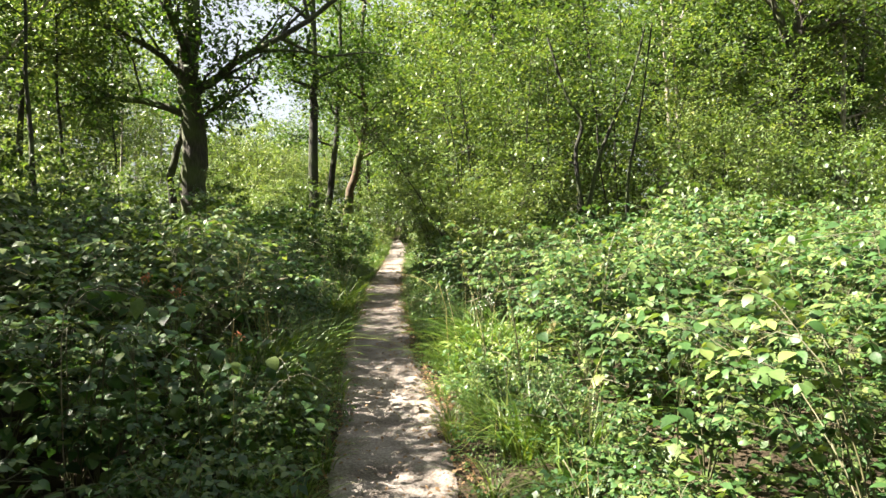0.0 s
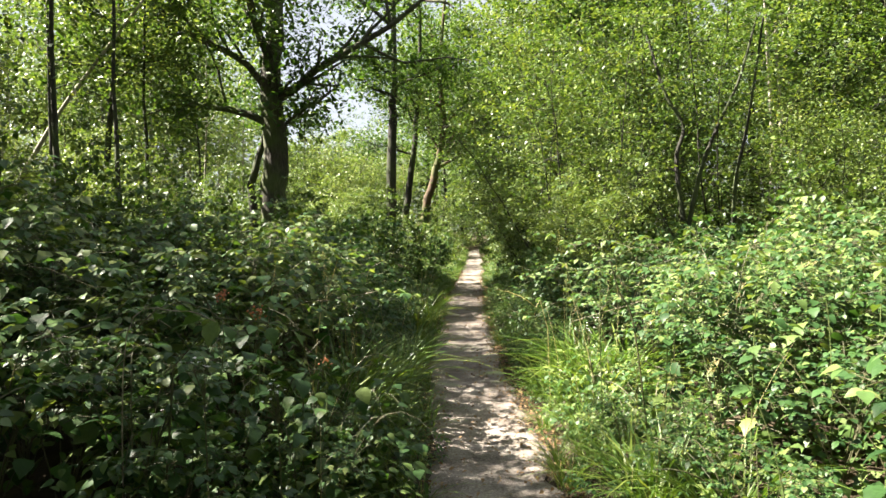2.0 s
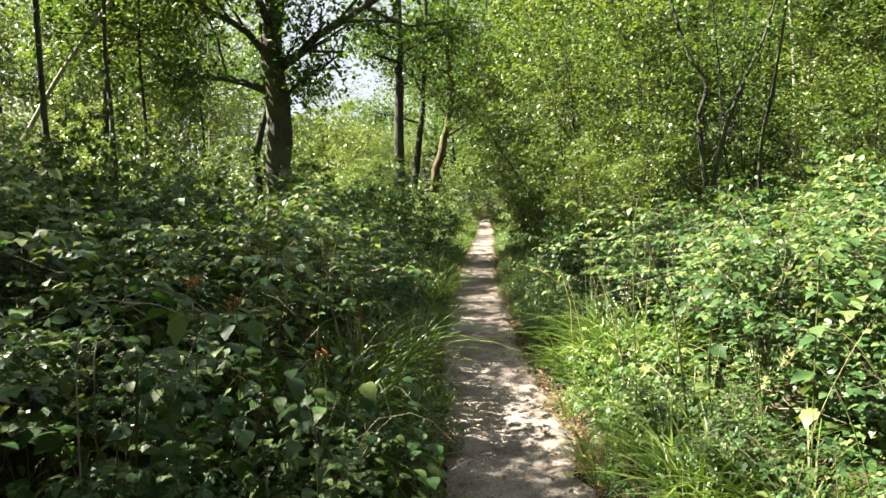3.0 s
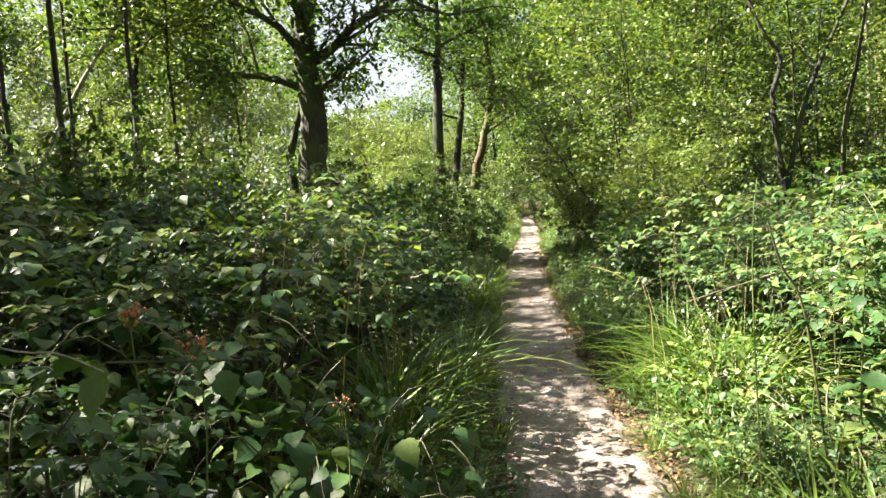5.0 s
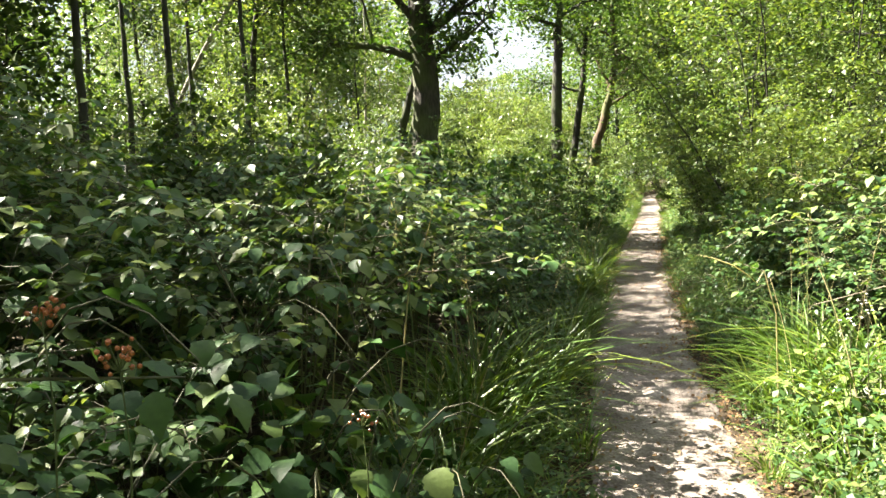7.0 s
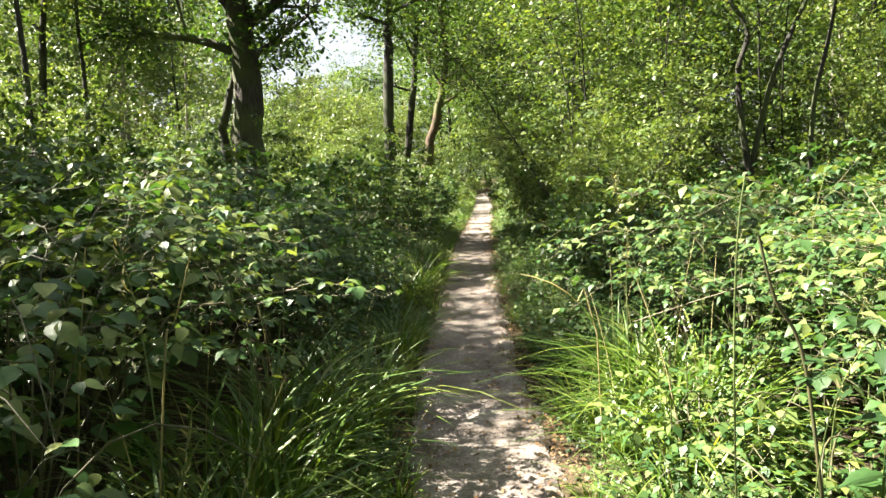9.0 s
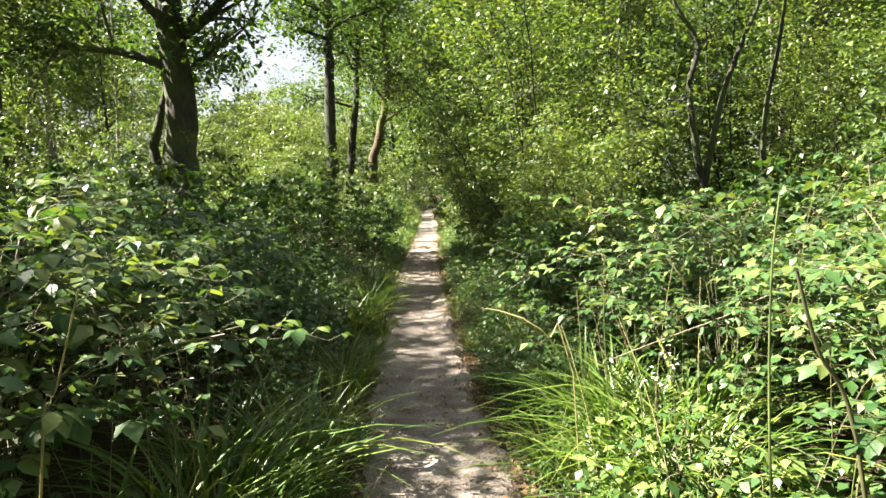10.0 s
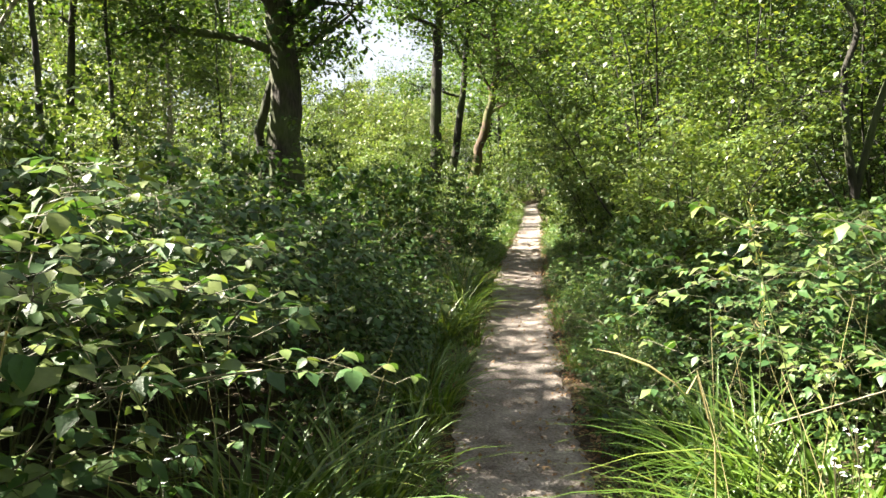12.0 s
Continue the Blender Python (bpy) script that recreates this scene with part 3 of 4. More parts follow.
# ---- shrubs ----
# second kind takes the paler leaf colour in place of sunlight on its top
kinds = [shrub(5.6, 3.4, 10, 16, 0.068, 21, SHRUB), shrub(4.6, 3.0, 9, 16, 0.066, 22, PALELEAF), shrub(3.4, 2.4, 8, 15, 0.064, 23, PALELEAF)]
for p in kinds:
    tagged(p, "tall many-stemmed shrub with small fresh green leaves", "shrub", "tall shrubs")
for x, y, k, a, s in [(1.7, 14.0, 0, 0, 1.0), (2.6, 16.0, 0, 80, 1.15), (4.6, 15.2, 0, 200, 1.1), (6.2, 17.0, 1, 30, 1.2), (5.8, 13.2, 1, 10, 0.9), (1.3, 19.0, 1, 130, 1.25), (3.4, 21, 0, 77, 1.3),
                      (8.6, 19.0, 1, 99, 1.1), (8.0, 15.0, 2, 100, 1.1), (1.2, 11.6, 2, 40, 0.75), (10.5, 17.0, 1, 5, 0.9), (1.6, 25, 0, 60, 1.2), (1.3, 31, 0, 160, 1.1), (4.2, 26, 0, 222, 1.3),
                      (-7.5, 15, 2, 0, 1.0), (-10, 18, 2, 80, 1.2), (-9, 13, 2, 190, 0.9), (-6.6, 21, 2, 20, 1.1), (-5.2, 24, 2, 70, 0.9), (-12, 23, 1, 120, 1.0), (-3.9, 22.5, 2, 10, 0.75), (-4.6, 29, 2, 40, 1.0),
                      (-8.6, 27, 1, 66, 1.0), (-2.9, 24.6, 2, 300, 0.55), (-14, 16, 1, 10, 1.0), (-2.2, 37, 1, 0, 0.9), (1.9, 40, 1, 111, 1.0), (0.6, 53, 0, 0, 1.2), (-1.6, 54, 0, 90, 1.2), (-0.3, 58, 0, 190, 1.4), (-7, 33, 2, 5, 1.6), (1.0, 45.5, 2, 15, 0.55), (1.25, 13.2, 2, 33, 0.62), (1.05, 16.4, 2, 140, 0.7), (1.15, 19.8, 2, 250, 0.8), (1.1, 23.4, 2, 70, 0.85), (-9, 38, 1, 9, 1.5), (-6.5, 42, 1, 70, 1.6), (-5.2, 36, 2, 190, 1.7), (-8, 46, 0, 30, 1.5), (3, 50, 0, 10, 1.2)]:
    put(kinds[k], x, y, a, s)
for p in kinds:
    drop_proto(p)

sapling = [shrub(2.3, 1.3, 4, 6, 0.075, 24, SHRUB, None, SIMPLE, 0.3, 0.012, "sapling"), shrub(1.8, 1.1, 3, 6, 0.085, 25, BRAMBLE, None, SIMPLE, 0.3, 0.01, "sapling")]
for p in sapling:
    tagged(p, "young leafy sapling standing up out of the brambles", "sapling", "young saplings")
for x, y, k, s in [(-2.6, 7.6, 0, 0.8), (-3.6, 9, 0, 1.0), (-2.2, 11, 1, 1.0), (-4.5, 7.2, 0, 1.05), (-5, 10.5, 0, 1.1), (-1.9, 13.5, 1, 1.0), (-3.1, 16, 0, 1.0), (-6.5, 9, 0, 1.2), (-3.3, 13, 0, 0.9), (-6, 12.5, 0, 1.2),
                   (-2.0, 18.5, 0, 0.9), (-1.6, 22, 0, 0.9), (-7.6, 11, 0, 1.3), (-3.0, 20.4, 0, 1.1), (-5.6, 15.6, 1, 1.3), (-1.9, 26, 1, 1.0), (-2.6, 5.9, 1, 0.7),
                   (2.4, 9.5, 1, 0.9), (3.5, 8, 1, 0.9), (4.2, 10.5, 0, 1.0), (5.5, 9, 0, 1.0), (1.7, 12.4, 1, 0.9), (6.5, 11.5, 0, 1.1), (7.4, 13.2, 0, 1.1), (4.9, 7.4, 1, 0.8), (0.95, 10.6, 1, 0.7), (1.15, 11.9, 0, 0.65), (0.85, 14.6, 0, 0.65), (0.8, 17.6, 0, 0.7), (0.85, 21.5, 1, 0.9), (1.0, 9.5, 1, 0.65), (-1.2, 17.0, 1, 0.7), (-1.2, 20.3, 1, 0.8), (-1.3, 24, 0, 0.7)]:
    put(sapling[k], x, y, rng.uniform(0, 360), s)
for p in sapling:
    drop_proto(p)

# ---- brambles ----
near = [bramble_sprays(0.85, 1.2, 11, 0.078, 31), bramble_sprays(0.8, 1.1, 11, 0.072, 32), bramble_sprays(0.42, 0.85, 9, 0.06, 33)]
mid = [bramble_sprays(0.95, 1.25, 14, 0.085, 34, SIMPLE), bramble_sprays(0.85, 1.15, 13, 0.082, 35, SIMPLE), bramble(0.6, 0.9, 240, 0.062, SIMPLE, 36)]
far = [bramble(1.0, 1.25, 380, 0.085, FLECK, 37), bramble(0.9, 1.1, 340, 0.085, FLECK, 38)]
for p in near + mid + far:
    tagged(p, "tangled bramble bush with toothed green leaves", "bramble", "brambles beside the path")
for side in (-1, 1):
    for row in range(8):
        d = 0.85 + row * 0.72
        for y in np.arange(0.9 if d < 3 else 2.5, 14.5, 0.8 if d < 3 else 1.0):
            x = path_x(y) + side * (d + rng.uniform(-0.15, 0.2))
            yy = y + rng.uniform(-0.3, 0.3)
            if (0.3 < x < 1.25 and 6.3 < yy < 8.3) or (-1.35 < x < -0.4 and 4.9 < yy < 7.7):
                continue   # grass clumps stand here
            h = float(np.interp(d, [0.9, 1.6, 3, 7], [0.6, 0.95, 1.15, 1.25]))
            if side > 0:
                h *= 0.88
            if d < 2.4 and y < 6.4:
                k = near[2 if d < 1.2 else rng.integers(3)]
            elif y < 9.5:
                k = mid[2 if d < 1.2 else rng.integers(2)]
            else:
                k = far[rng.integers(2)]
                if d < 1.2:
                    h *= 0.8
            put(k, x, yy, rng.uniform(0, 360), h * rng.uniform(0.85, 1.15))
for p in near + mid + far:
    drop_proto(p)
broad = bramble(0.6, 1.0, 260, 0.088, MAPLE, 36, 6, True)
broad.name = "broadleaf_bush"
tagged(broad, "low bush with broad lobed pale green leaves", "bush", "broad-leaved bushes")
for x, y, s in [(-0.98, 4.75, 0.85), (-0.82, 4.45, 0.7), (-0.78, 5.05, 0.72), (-1.3, 4.9, 0.9), (-1.75, 5.3, 1.0), (-2.1, 4.6, 1.1), (-1.95, 6.1, 1.0), (-1.35, 4.1, 0.8), (-2.6, 5.6, 1.2), (1.9, 5.9, 0.9), (1.6, 9.2, 1.1), (2.6, 8.3, 1.2)]:
    put(broad, x, y, rng.uniform(0, 360), s)
drop_proto(broad)

# ---- grass ----
tufts = [grass_tuft(0.22, 0.5, 70, 0.012, 41, GRASS, straw=1), grass_tuft(0.18, 0.4, 60, 0.011, 42, GRASS, straw=0), grass_tuft(0.34, 0.78, 85, 0.02, 43, GRASS, straw=2)]
for p in tufts:
    tagged(p, "tuft of long arching green grass", "grass", "grass tufts along the path")
for side in (-1, 1):
    for y in np.arange(2.4, 46, 0.36):
        for d in (0.42, 0.62, 0.85):
            if rng.uniform() < (0.25 if side < 0 else 0.6) + (0.25 if y > 30 else 0):
                continue
            x = path_x(y) + side * (d + rng.uniform(-0.04, 0.12))
            put(tufts[rng.integers(2)], x, y + rng.uniform(-0.15, 0.15), rng.uniform(0, 360), rng.uniform(0.5, 0.9) * (0.75 if d < 0.5 else 1.1))
for x, y, k, s in [(0.78, 7.8, 2, 0.85), (0.85, 7.3, 2, 0.95), (0.55, 7.1, 0, 1.1), (0.75, 6.7, 0, 1.2), (0.95, 7.0, 2, 0.9), (0.75, 4.9, 2, 0.75), (1.0, 4.6, 0, 1.2),
                   (-0.85, 7.4, 2, 0.9), (-1.0, 6.6, 2, 0.95), (-1.15, 6.9, 2, 1.0), (-0.97, 6.0, 2, 0.8), (-1.05, 5.5, 2, 0.85), (-1.2, 6.2, 2, 0.95), (-1.25, 7.5, 2, 0.9), (0.7, 7.5, 2, 0.75), (1.1, 7.6, 2, 1.0), (0.7, 8.1, 2, 0.85), (-0.85, 5.3, 0, 1.2), (-0.8, 9.2, 2, 0.75), (-0.9, 12.0, 2, 0.85), (-0.95, 13.0, 2, 0.9), (-1.0, 11.2, 2, 0.8), (-1.1, 14.2, 2, 0.9)]:
    put(tufts[k], x, y, rng.uniform(0, 360), s)
for p in tufts:
    drop_proto(p)

herbs = [bramble(0.32, 0.38, 170, 0.045, FLECK, 44, 3), bramble(0.28, 0.3, 150, 0.038, FLECK, 45, 3)]
for p in herbs:
    p.name = "herb_patch"
    tagged(p, "patch of low leafy herbs at the path's edge", "herb", "low herbs along the path")
for side in (-1, 1):
    for y in np.arange(2.6, 24, 0.42):
        for d in (0.52, 0.8, 1.05):
            if rng.uniform() < (0.55 if side < 0 else 0.12):
                continue
            put(herbs[rng.integers(2)], path_x(y) + side * (d + rng.uniform(0, 0.12)), y + rng.uniform(-0.2, 0.2), rng.uniform(0, 360), rng.uniform(0.7, 1.2) * (0.7 if d < 0.6 else 1.25))
for p in herbs:
    drop_proto(p)

# ---- background woods ----
wood = [tree([(0, 0, 0), (0.1, 0, 5), (0, 0.1, 10), (0.2, 0, 17)], 0.15, 51, 12, 0.2, 3.0, 5, 0.24, OAKLEAF, SHADEBARK, FLECK, 0.6, "woodland_tree", sides=6),
        tree([(0, 0, 0), (-0.2, 0, 5), (-0.1, 0.1, 10), (0.1, 0, 15)], 0.11, 52, 12, 0.15, 2.6, 5, 0.22, PALELEAF, PALEBARK, FLECK, 0.6, "woodland_tree", sides=6),
        tree([(0, 0, 0), (0.2, 0, 5), (0.3, 0.1, 10), (0.1, 0, 19)], 0.2, 53, 13, 0.25, 3.4, 5, 0.27, SHRUB, BARK, FLECK, 0.7, "woodland_tree", sides=6)]
for p in wood:
    tagged(p, "tall woodland tree with a slender trunk and leafy crown", "tree", "woodland trees")
n = 0
while n < 74:
    x, y = rng.uniform(-40, 40), rng.uniform(24, 62)
    if abs(x) > y * 0.8 or abs(x - path_x(y)) < 2.2 or -0.30 < x / y < -0.05:
        continue
    # left side mostly gets the paler leaf, sunlight put into its colour
    put(wood[int(rng.choice([0, 1, 1, 2])) if x > 0 else (1 if rng.uniform() < 0.85 else 2)], x, y, rng.uniform(0, 360), rng.uniform(0.42, 0.62) if x < 0 and y < 36 else rng.uniform(0.8, 1.2))
    n += 1
for x, y, k, s in [(-16, 9, 1, 0.7), (-20, 13, 1, 0.8), (-14, 13.5, 1, 0.65), (-24, 18, 2, 0.8), (-12.5, 10.5, 1, 0.55), (-18, 18, 1, 0.8), (-27, 12, 2, 0.9), (-30, 21, 2, 0.9), (-22, 8, 1, 0.8), (-13, 7.6, 1, 0.6), (-17, 12, 1, 0.8), (-11.5, 13, 1, 0.55), (-21, 16, 2, 0.9), (-14.5, 17, 1, 0.7), (-16, 6, 1, 0.7)]:
    put(wood[k], x, y, rng.uniform(0, 360), s)
for i in range(14):
    y = rng.uniform(38, 56)
    put(wood[1], rng.uniform(-0.3, -0.07) * y, y, rng.uniform(0, 360), rng.uniform(0.32, 0.5))
for p in wood:
    drop_proto(p)

thicket("undergrowth", 60000, (-15, 15), (13, 32), 0.13, 0.25, 61, BRAMBLE, "dense low brambles and leafy plants under the trees", 0.6, 1.5)
thicket("undergrowth", 45000, (-34, 34), (30, 62), 0.22, 0.4, 62, SHRUB, "dense low thicket under the far trees", 0.75, 3.4)
# sunlit spot at the bend: the light is in the paler leaf colour
thicket("undergrowth", 5000, (-3.2, 3.6), (42, 58), 0.15, 0.35, 68, PALELEAF, "fresh plants where the path bends away, sunlight put in as paler green", 0.5, 1.6)
thicket("undergrowth", 26000, (-26, -6.2), (3, 14.5), 0.13, 0.4, 64, BRAMBLE, "dense brambles and leafy plants reaching into the wood", 0.75, 2.0)
thicket("undergrowth", 30000, (-14, 16), (-10, 1.6), 0.12, 0.3, 65, BRAMBLE, "dense brambles and leafy plants behind the start of the walk", 0.8, 1.1)
thicket("undergrowth", 26000, (0.7, 6.2), (1.0, 13), 0.075, 0.2, 67, BRAMBLE, "low leafy plants and brambles under the bushes", 0.85, 0.62)
thicket("undergrowth", 22000, (6.0, 17), (0.5, 14), 0.12, 0.3, 66, BRAMBLE, "dense brambles and leafy plants beside the path", 0.8, 1.3)


def far_woods(count, seed):
    """Leaf mass of the farthest trees: upright crowns side by side, lower where the sky shows."""
    r = np.random.default_rng(seed)
    crowns = 150
    cx, cy = r.uniform(-62, 62, crowns), r.uniform(60, 80, crowns)
    ch = np.where((cx / cy > -0.29) & (cx / cy < -0.1), r.uniform(6, 10, crowns), r.uniform(18, 28, crowns))
    cw = r.uniform(1.8, 3.6, crowns)
    k = r.integers(0, crowns, count)
    u = r.uniform(0.03, 1, count)
    lumpy = 1 + 0.35 * np.sin(u * 19 + k) * np.sin(k * 1.7)
    w = cw[k] * np.sqrt(np.clip(1 - (u - 0.35) ** 2 * 2.3, 0.03, 1)) * lumpy * np.sqrt(r.uniform(0.25, 1, count))
    a = r.uniform(0, 6.28, count)
    p = np.stack([cx[k] + np.cos(a) * w, cy[k] + np.sin(a) * w, ch[k] * u], 1)
    # paler leaf colour brightens these crowns as sunlight would
    ob = leaves("far_woods", FLECK, p, r.uniform(0, 6.28, count), r.normal(0.25, 0.4, count), r.normal(0, 0.35, count), 0.5 * r.uniform(0.6, 1.3, count), PALELEAF)
    return tagged(ob, "leafy crowns of the far woods", "woods", kind="stuff")


far_woods(80000, 63)
deep = [tree([(0, 0, 0), (0.1, 0, 4), (-0.1, 0.1, 8), (0.2, 0, 14)], 0.16, 58, 15, 0.16, 3.2, 7, 0.19, OAKLEAF, SHADEBARK, FLECK, 0.5, "broadleaf_tree", sides=6),
        tree([(0, 0, 0), (-0.2, 0, 4), (0.1, 0.1, 8), (0.1, 0, 12)], 0.13, 59, 14, 0.12, 2.8, 7, 0.18, SHRUB, SHADEBARK, FLECK, 0.5, "broadleaf_tree", sides=6)]
for p in deep:
    tagged(p, "dense dark green broadleaf tree closing in on the path", "tree", "dense trees along the path")
for x, y, k, s in [(3.4, 25, 0, 1.0), (2.6, 33, 1, 1.0), (6.2, 24, 1, 1.05), (9.0, 25.5, 0, 1.0), (5.4, 31, 0, 1.1), (12.5, 28, 1, 1.1), (1.9, 41, 0, 1.0), (-1.9, 41, 1, 0.9), (-3.4, 51, 0, 0.95), (-2.6, 47, 0, 1.0), (-0.8, 62, 0, 1.2), (3.0, 46, 1, 1.1), (16, 25, 0, 1.0),
                   (-19, 27, 1, 0.95), (-23, 29, 0, 1.0)]:
    put(deep[k], x, y, rng.uniform(0, 360), s)
for p in deep:
    drop_proto(p)

# ---- slim trees in the far left woods ----
slim = [tree([(0, 0, 0), (0.1, 0, 3), (-0.05, 0, 6), (0.2, 0, 12)], 0.07, 55, 7, 0.45, 1.6, 8, 0.13, PALELEAF, SHADEBARK, FLECK, 0.35, "slender_tree", sides=6),
        tree([(0, 0, 0), (-0.1, 0, 3), (0.1, 0, 6), (0.1, 0, 13)], 0.06, 56, 7, 0.5, 1.5, 8, 0.13, SHRUB, PALEBARK, FLECK, 0.35, "slender_tree", sides=6)]
for p in slim:
    tagged(p, "slender young tree with a straight bare stem", "tree", "slender young trees")
for i in range(30):
    side = -1 if i < 19 else 1
    y = rng.uniform(24 if side < 0 else 17, 42)
    x = side * rng.uniform(0.33, 0.85) * y
    put(slim[rng.integers(2)], x, y, rng.uniform(0, 360), rng.uniform(0.7, 1.1))
for p in slim:
    drop_proto(p)

# ---- slim trees added along the sunny side, mostly unseen, whose crowns dapple the path ----
for x, y, sd, h, per, low, reach in [(-5.2, 0.6, 71, 5.8, 14, 0.6, 1.15), (-5.0, 2.7, 73, 5.5, 14, 0.6, 1.15), (-5.4, 3.7, 72, 6.7, 11, 0.78, 0.85), (-6.4, 3.2, 75, 5.4, 14, 0.62, 1.15), (-5.5, 5.8, 85, 6.9, 4, 0.76, 0.8), (-6.2, 7.7, 89, 5.8, 10, 0.62, 1.1), (-6.6, 4.3, 86, 5.6, 10, 0.6, 1.1), (-5.6, 9.0, 79, 6.9, 3, 0.82, 0.8),
                              (-5.6, 10.4, 74, 8.6, 2, 0.72, 0.9), (-8.4, 5.2, 87, 12.4, 3, 0.76, 1.5), (-9.2, 10.8, 88, 15.0, 8, 0.72, 2.0), (-7.6, 9.8, 78, 11.4, 7, 0.76, 1.5), (-7.4, 11.9, 80, 12.4, 10, 0.72, 1.7), (-5.8, 12.4, 76, 8.8, 4, 0.7, 1.0), (-7.8, 14.0, 81, 12.0, 6, 0.7, 1.7), (-6.6, 15.2, 77, 9.2, 13, 0.66, 1.15)]:
    b = tree([(0, 0, 0), (0.1, 0, 2), (0, 0.1, 4), (0.2, 0, h)], 0.06, sd, 9, low, reach, per, 0.10, SHRUB, SHADEBARK, FLECK, 0.26, "young_tree", sides=8)
    b.matrix_basis = pose(x, y, 0.05)
    tagged(b, "young tree with a thin stem and a high leafy crown, added to cast shade", "tree", "young trees beside the path")

# lower crowns, added out of view to keep the left bank in shade
for x, y, sd, h in [(-7.4, 1.2, 171, 6.2), (-7.3, 3.9, 172, 6.2), (-8.0, 7.4, 173, 5.2), (-6.6, 6.3, 174, 4.9), (-6.9, 8.7, 175, 4.8)]:
    b = tree([(0, 0, 0), (0.1, 0, 2), (0, 0.1, 4), (0.2, 0, h)], 0.08, sd, 10, 0.38, 1.8 if y < 2 else 1.15, 16 if y < 5 else 12, 0.10, SHRUB, SHADEBARK, FLECK, 0.3, "young_tree", sides=8)
    b.matrix_basis = pose(x, y, 0.05)
    tagged(b, "young tree with a low spreading leafy crown, added to cast shade", "tree", "young trees beside the path")

# ---- unseen trees added round the walker to hold back skylight ----
sky_blockers = [tree([(0, 0, 0), (0.1, 0, 5), (0, 0.1, 10), (0.2, 0, 16)], 0.2, 57, 12, 0.2, 3.4, 8, 0.26, OAKLEAF, BARK, FLECK, 0.7, "woodland_tree", sides=6)]
tagged(sky_blockers[0], "tall woodland tree with a full leafy crown, added out of view to cut skylight", "tree", "woodland trees")
for x, y in [(1.8, -4.4), (-4.2, -3.4), (6.5, 1.5), (8.8, 5.2), (5.5, -3.0), (-3, -6), (3, -7), (8, -5), (-8, -9), (12, 0), (11, 5), (14, 9), (17, 14), (13, -6), (0, -13), (-14, -12), (7, -13), (-7, -14), (16, 3), (20, 9), (-24, -2), (-26, 6)]:
    put(sky_blockers[0], x, y, rng.uniform(0, 360), rng.uniform(0.8, 1.1))
drop_proto(sky_blockers[0])


# ---- small things that stand out ----
def stems_thing(name, lines, mat, label, category, sides=6, group=""):
    """One plant or stick of a few bare stems, each a part; lines of points and two radii."""
    base = new(name)
    for pts, ra, rb in lines:
        pts = np.array(pts, float)
        s = np.linspace(0, len(pts) - 1, 4 * len(pts))
        i = np.minimum(s.astype(int), len(pts) - 2)
        u = (s - i)[:, None]
        a, b = pts[i], pts[i + 1]
        pa, pb = pts[np.maximum(i - 1, 0)], pts[np.minimum(i + 2, len(pts) - 1)]
        q = 0.5 * (2 * a + (b - pa) * u + (2 * pa - 5 * a + 4 * b - pb) * u ** 2 + (3 * a - pa - 3 * b + pb) * u ** 3)
        t = Tubes(); t.add(q, np.linspace(ra, rb, len(q)), sides); t.build("stem", mat, base)
    return tagged(base, label, category, group)


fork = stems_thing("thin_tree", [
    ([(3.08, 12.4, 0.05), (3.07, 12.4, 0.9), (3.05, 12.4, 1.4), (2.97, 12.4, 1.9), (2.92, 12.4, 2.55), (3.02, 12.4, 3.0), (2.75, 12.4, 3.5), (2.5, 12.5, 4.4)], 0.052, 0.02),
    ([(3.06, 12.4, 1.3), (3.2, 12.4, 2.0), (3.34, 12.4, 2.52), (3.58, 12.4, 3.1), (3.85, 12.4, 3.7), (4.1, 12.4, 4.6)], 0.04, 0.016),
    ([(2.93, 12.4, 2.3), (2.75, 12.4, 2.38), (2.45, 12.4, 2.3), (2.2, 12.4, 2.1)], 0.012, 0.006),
    ([(3.06, 12.4, 1.0), (2.77, 12.4, 1.52), (2.45, 12.4, 2.1), (2.2, 12.4, 2.5)], 0.014, 0.006)], SHADEBARK,
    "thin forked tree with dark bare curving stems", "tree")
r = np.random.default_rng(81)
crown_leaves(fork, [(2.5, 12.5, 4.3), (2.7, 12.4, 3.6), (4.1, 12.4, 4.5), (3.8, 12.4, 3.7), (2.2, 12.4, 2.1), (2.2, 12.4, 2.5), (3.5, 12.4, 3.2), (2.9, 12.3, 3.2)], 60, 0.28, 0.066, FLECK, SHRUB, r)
thin = stems_thing("thin_tree", [([(3.79, 12.4, 0.05), (3.76, 12.4, 1.34), (3.8, 12.4, 2.2), (3.93, 12.4, 2.8), (4.04, 12.4, 3.45), (4.2, 12.4, 4.6)], 0.036, 0.014)], SHADEBARK,
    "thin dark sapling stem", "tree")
crown_leaves(thin, [(4.2, 12.4, 4.5), (4.1, 12.4, 3.8), (4.0, 12.4, 3.2)], 60, 0.3, 0.066, FLECK, SHRUB, r)
stems_thing("dead_pole", [([(-10.0, 14.5, 0.3), (-8.1, 14.5, 3.35), (-7.24, 14.5, 4.5), (-6.5, 14.5, 5.4), (-5.2, 14.5, 7.0)], 0.045, 0.02)], PALEBARK, "bleached dead pole leaning against the trees", "dead branch")
stems_thing("dry_cane", [([(-1.7, 6.7, 0.35), (-1.5, 6.6, 0.9), (-1.2, 6.6, 0.98), (-0.9, 6.6, 1.03)], 0.006, 0.003)], DRYCANE, "bare dry bramble cane lying over the leaves", "cane", group="dry canes")
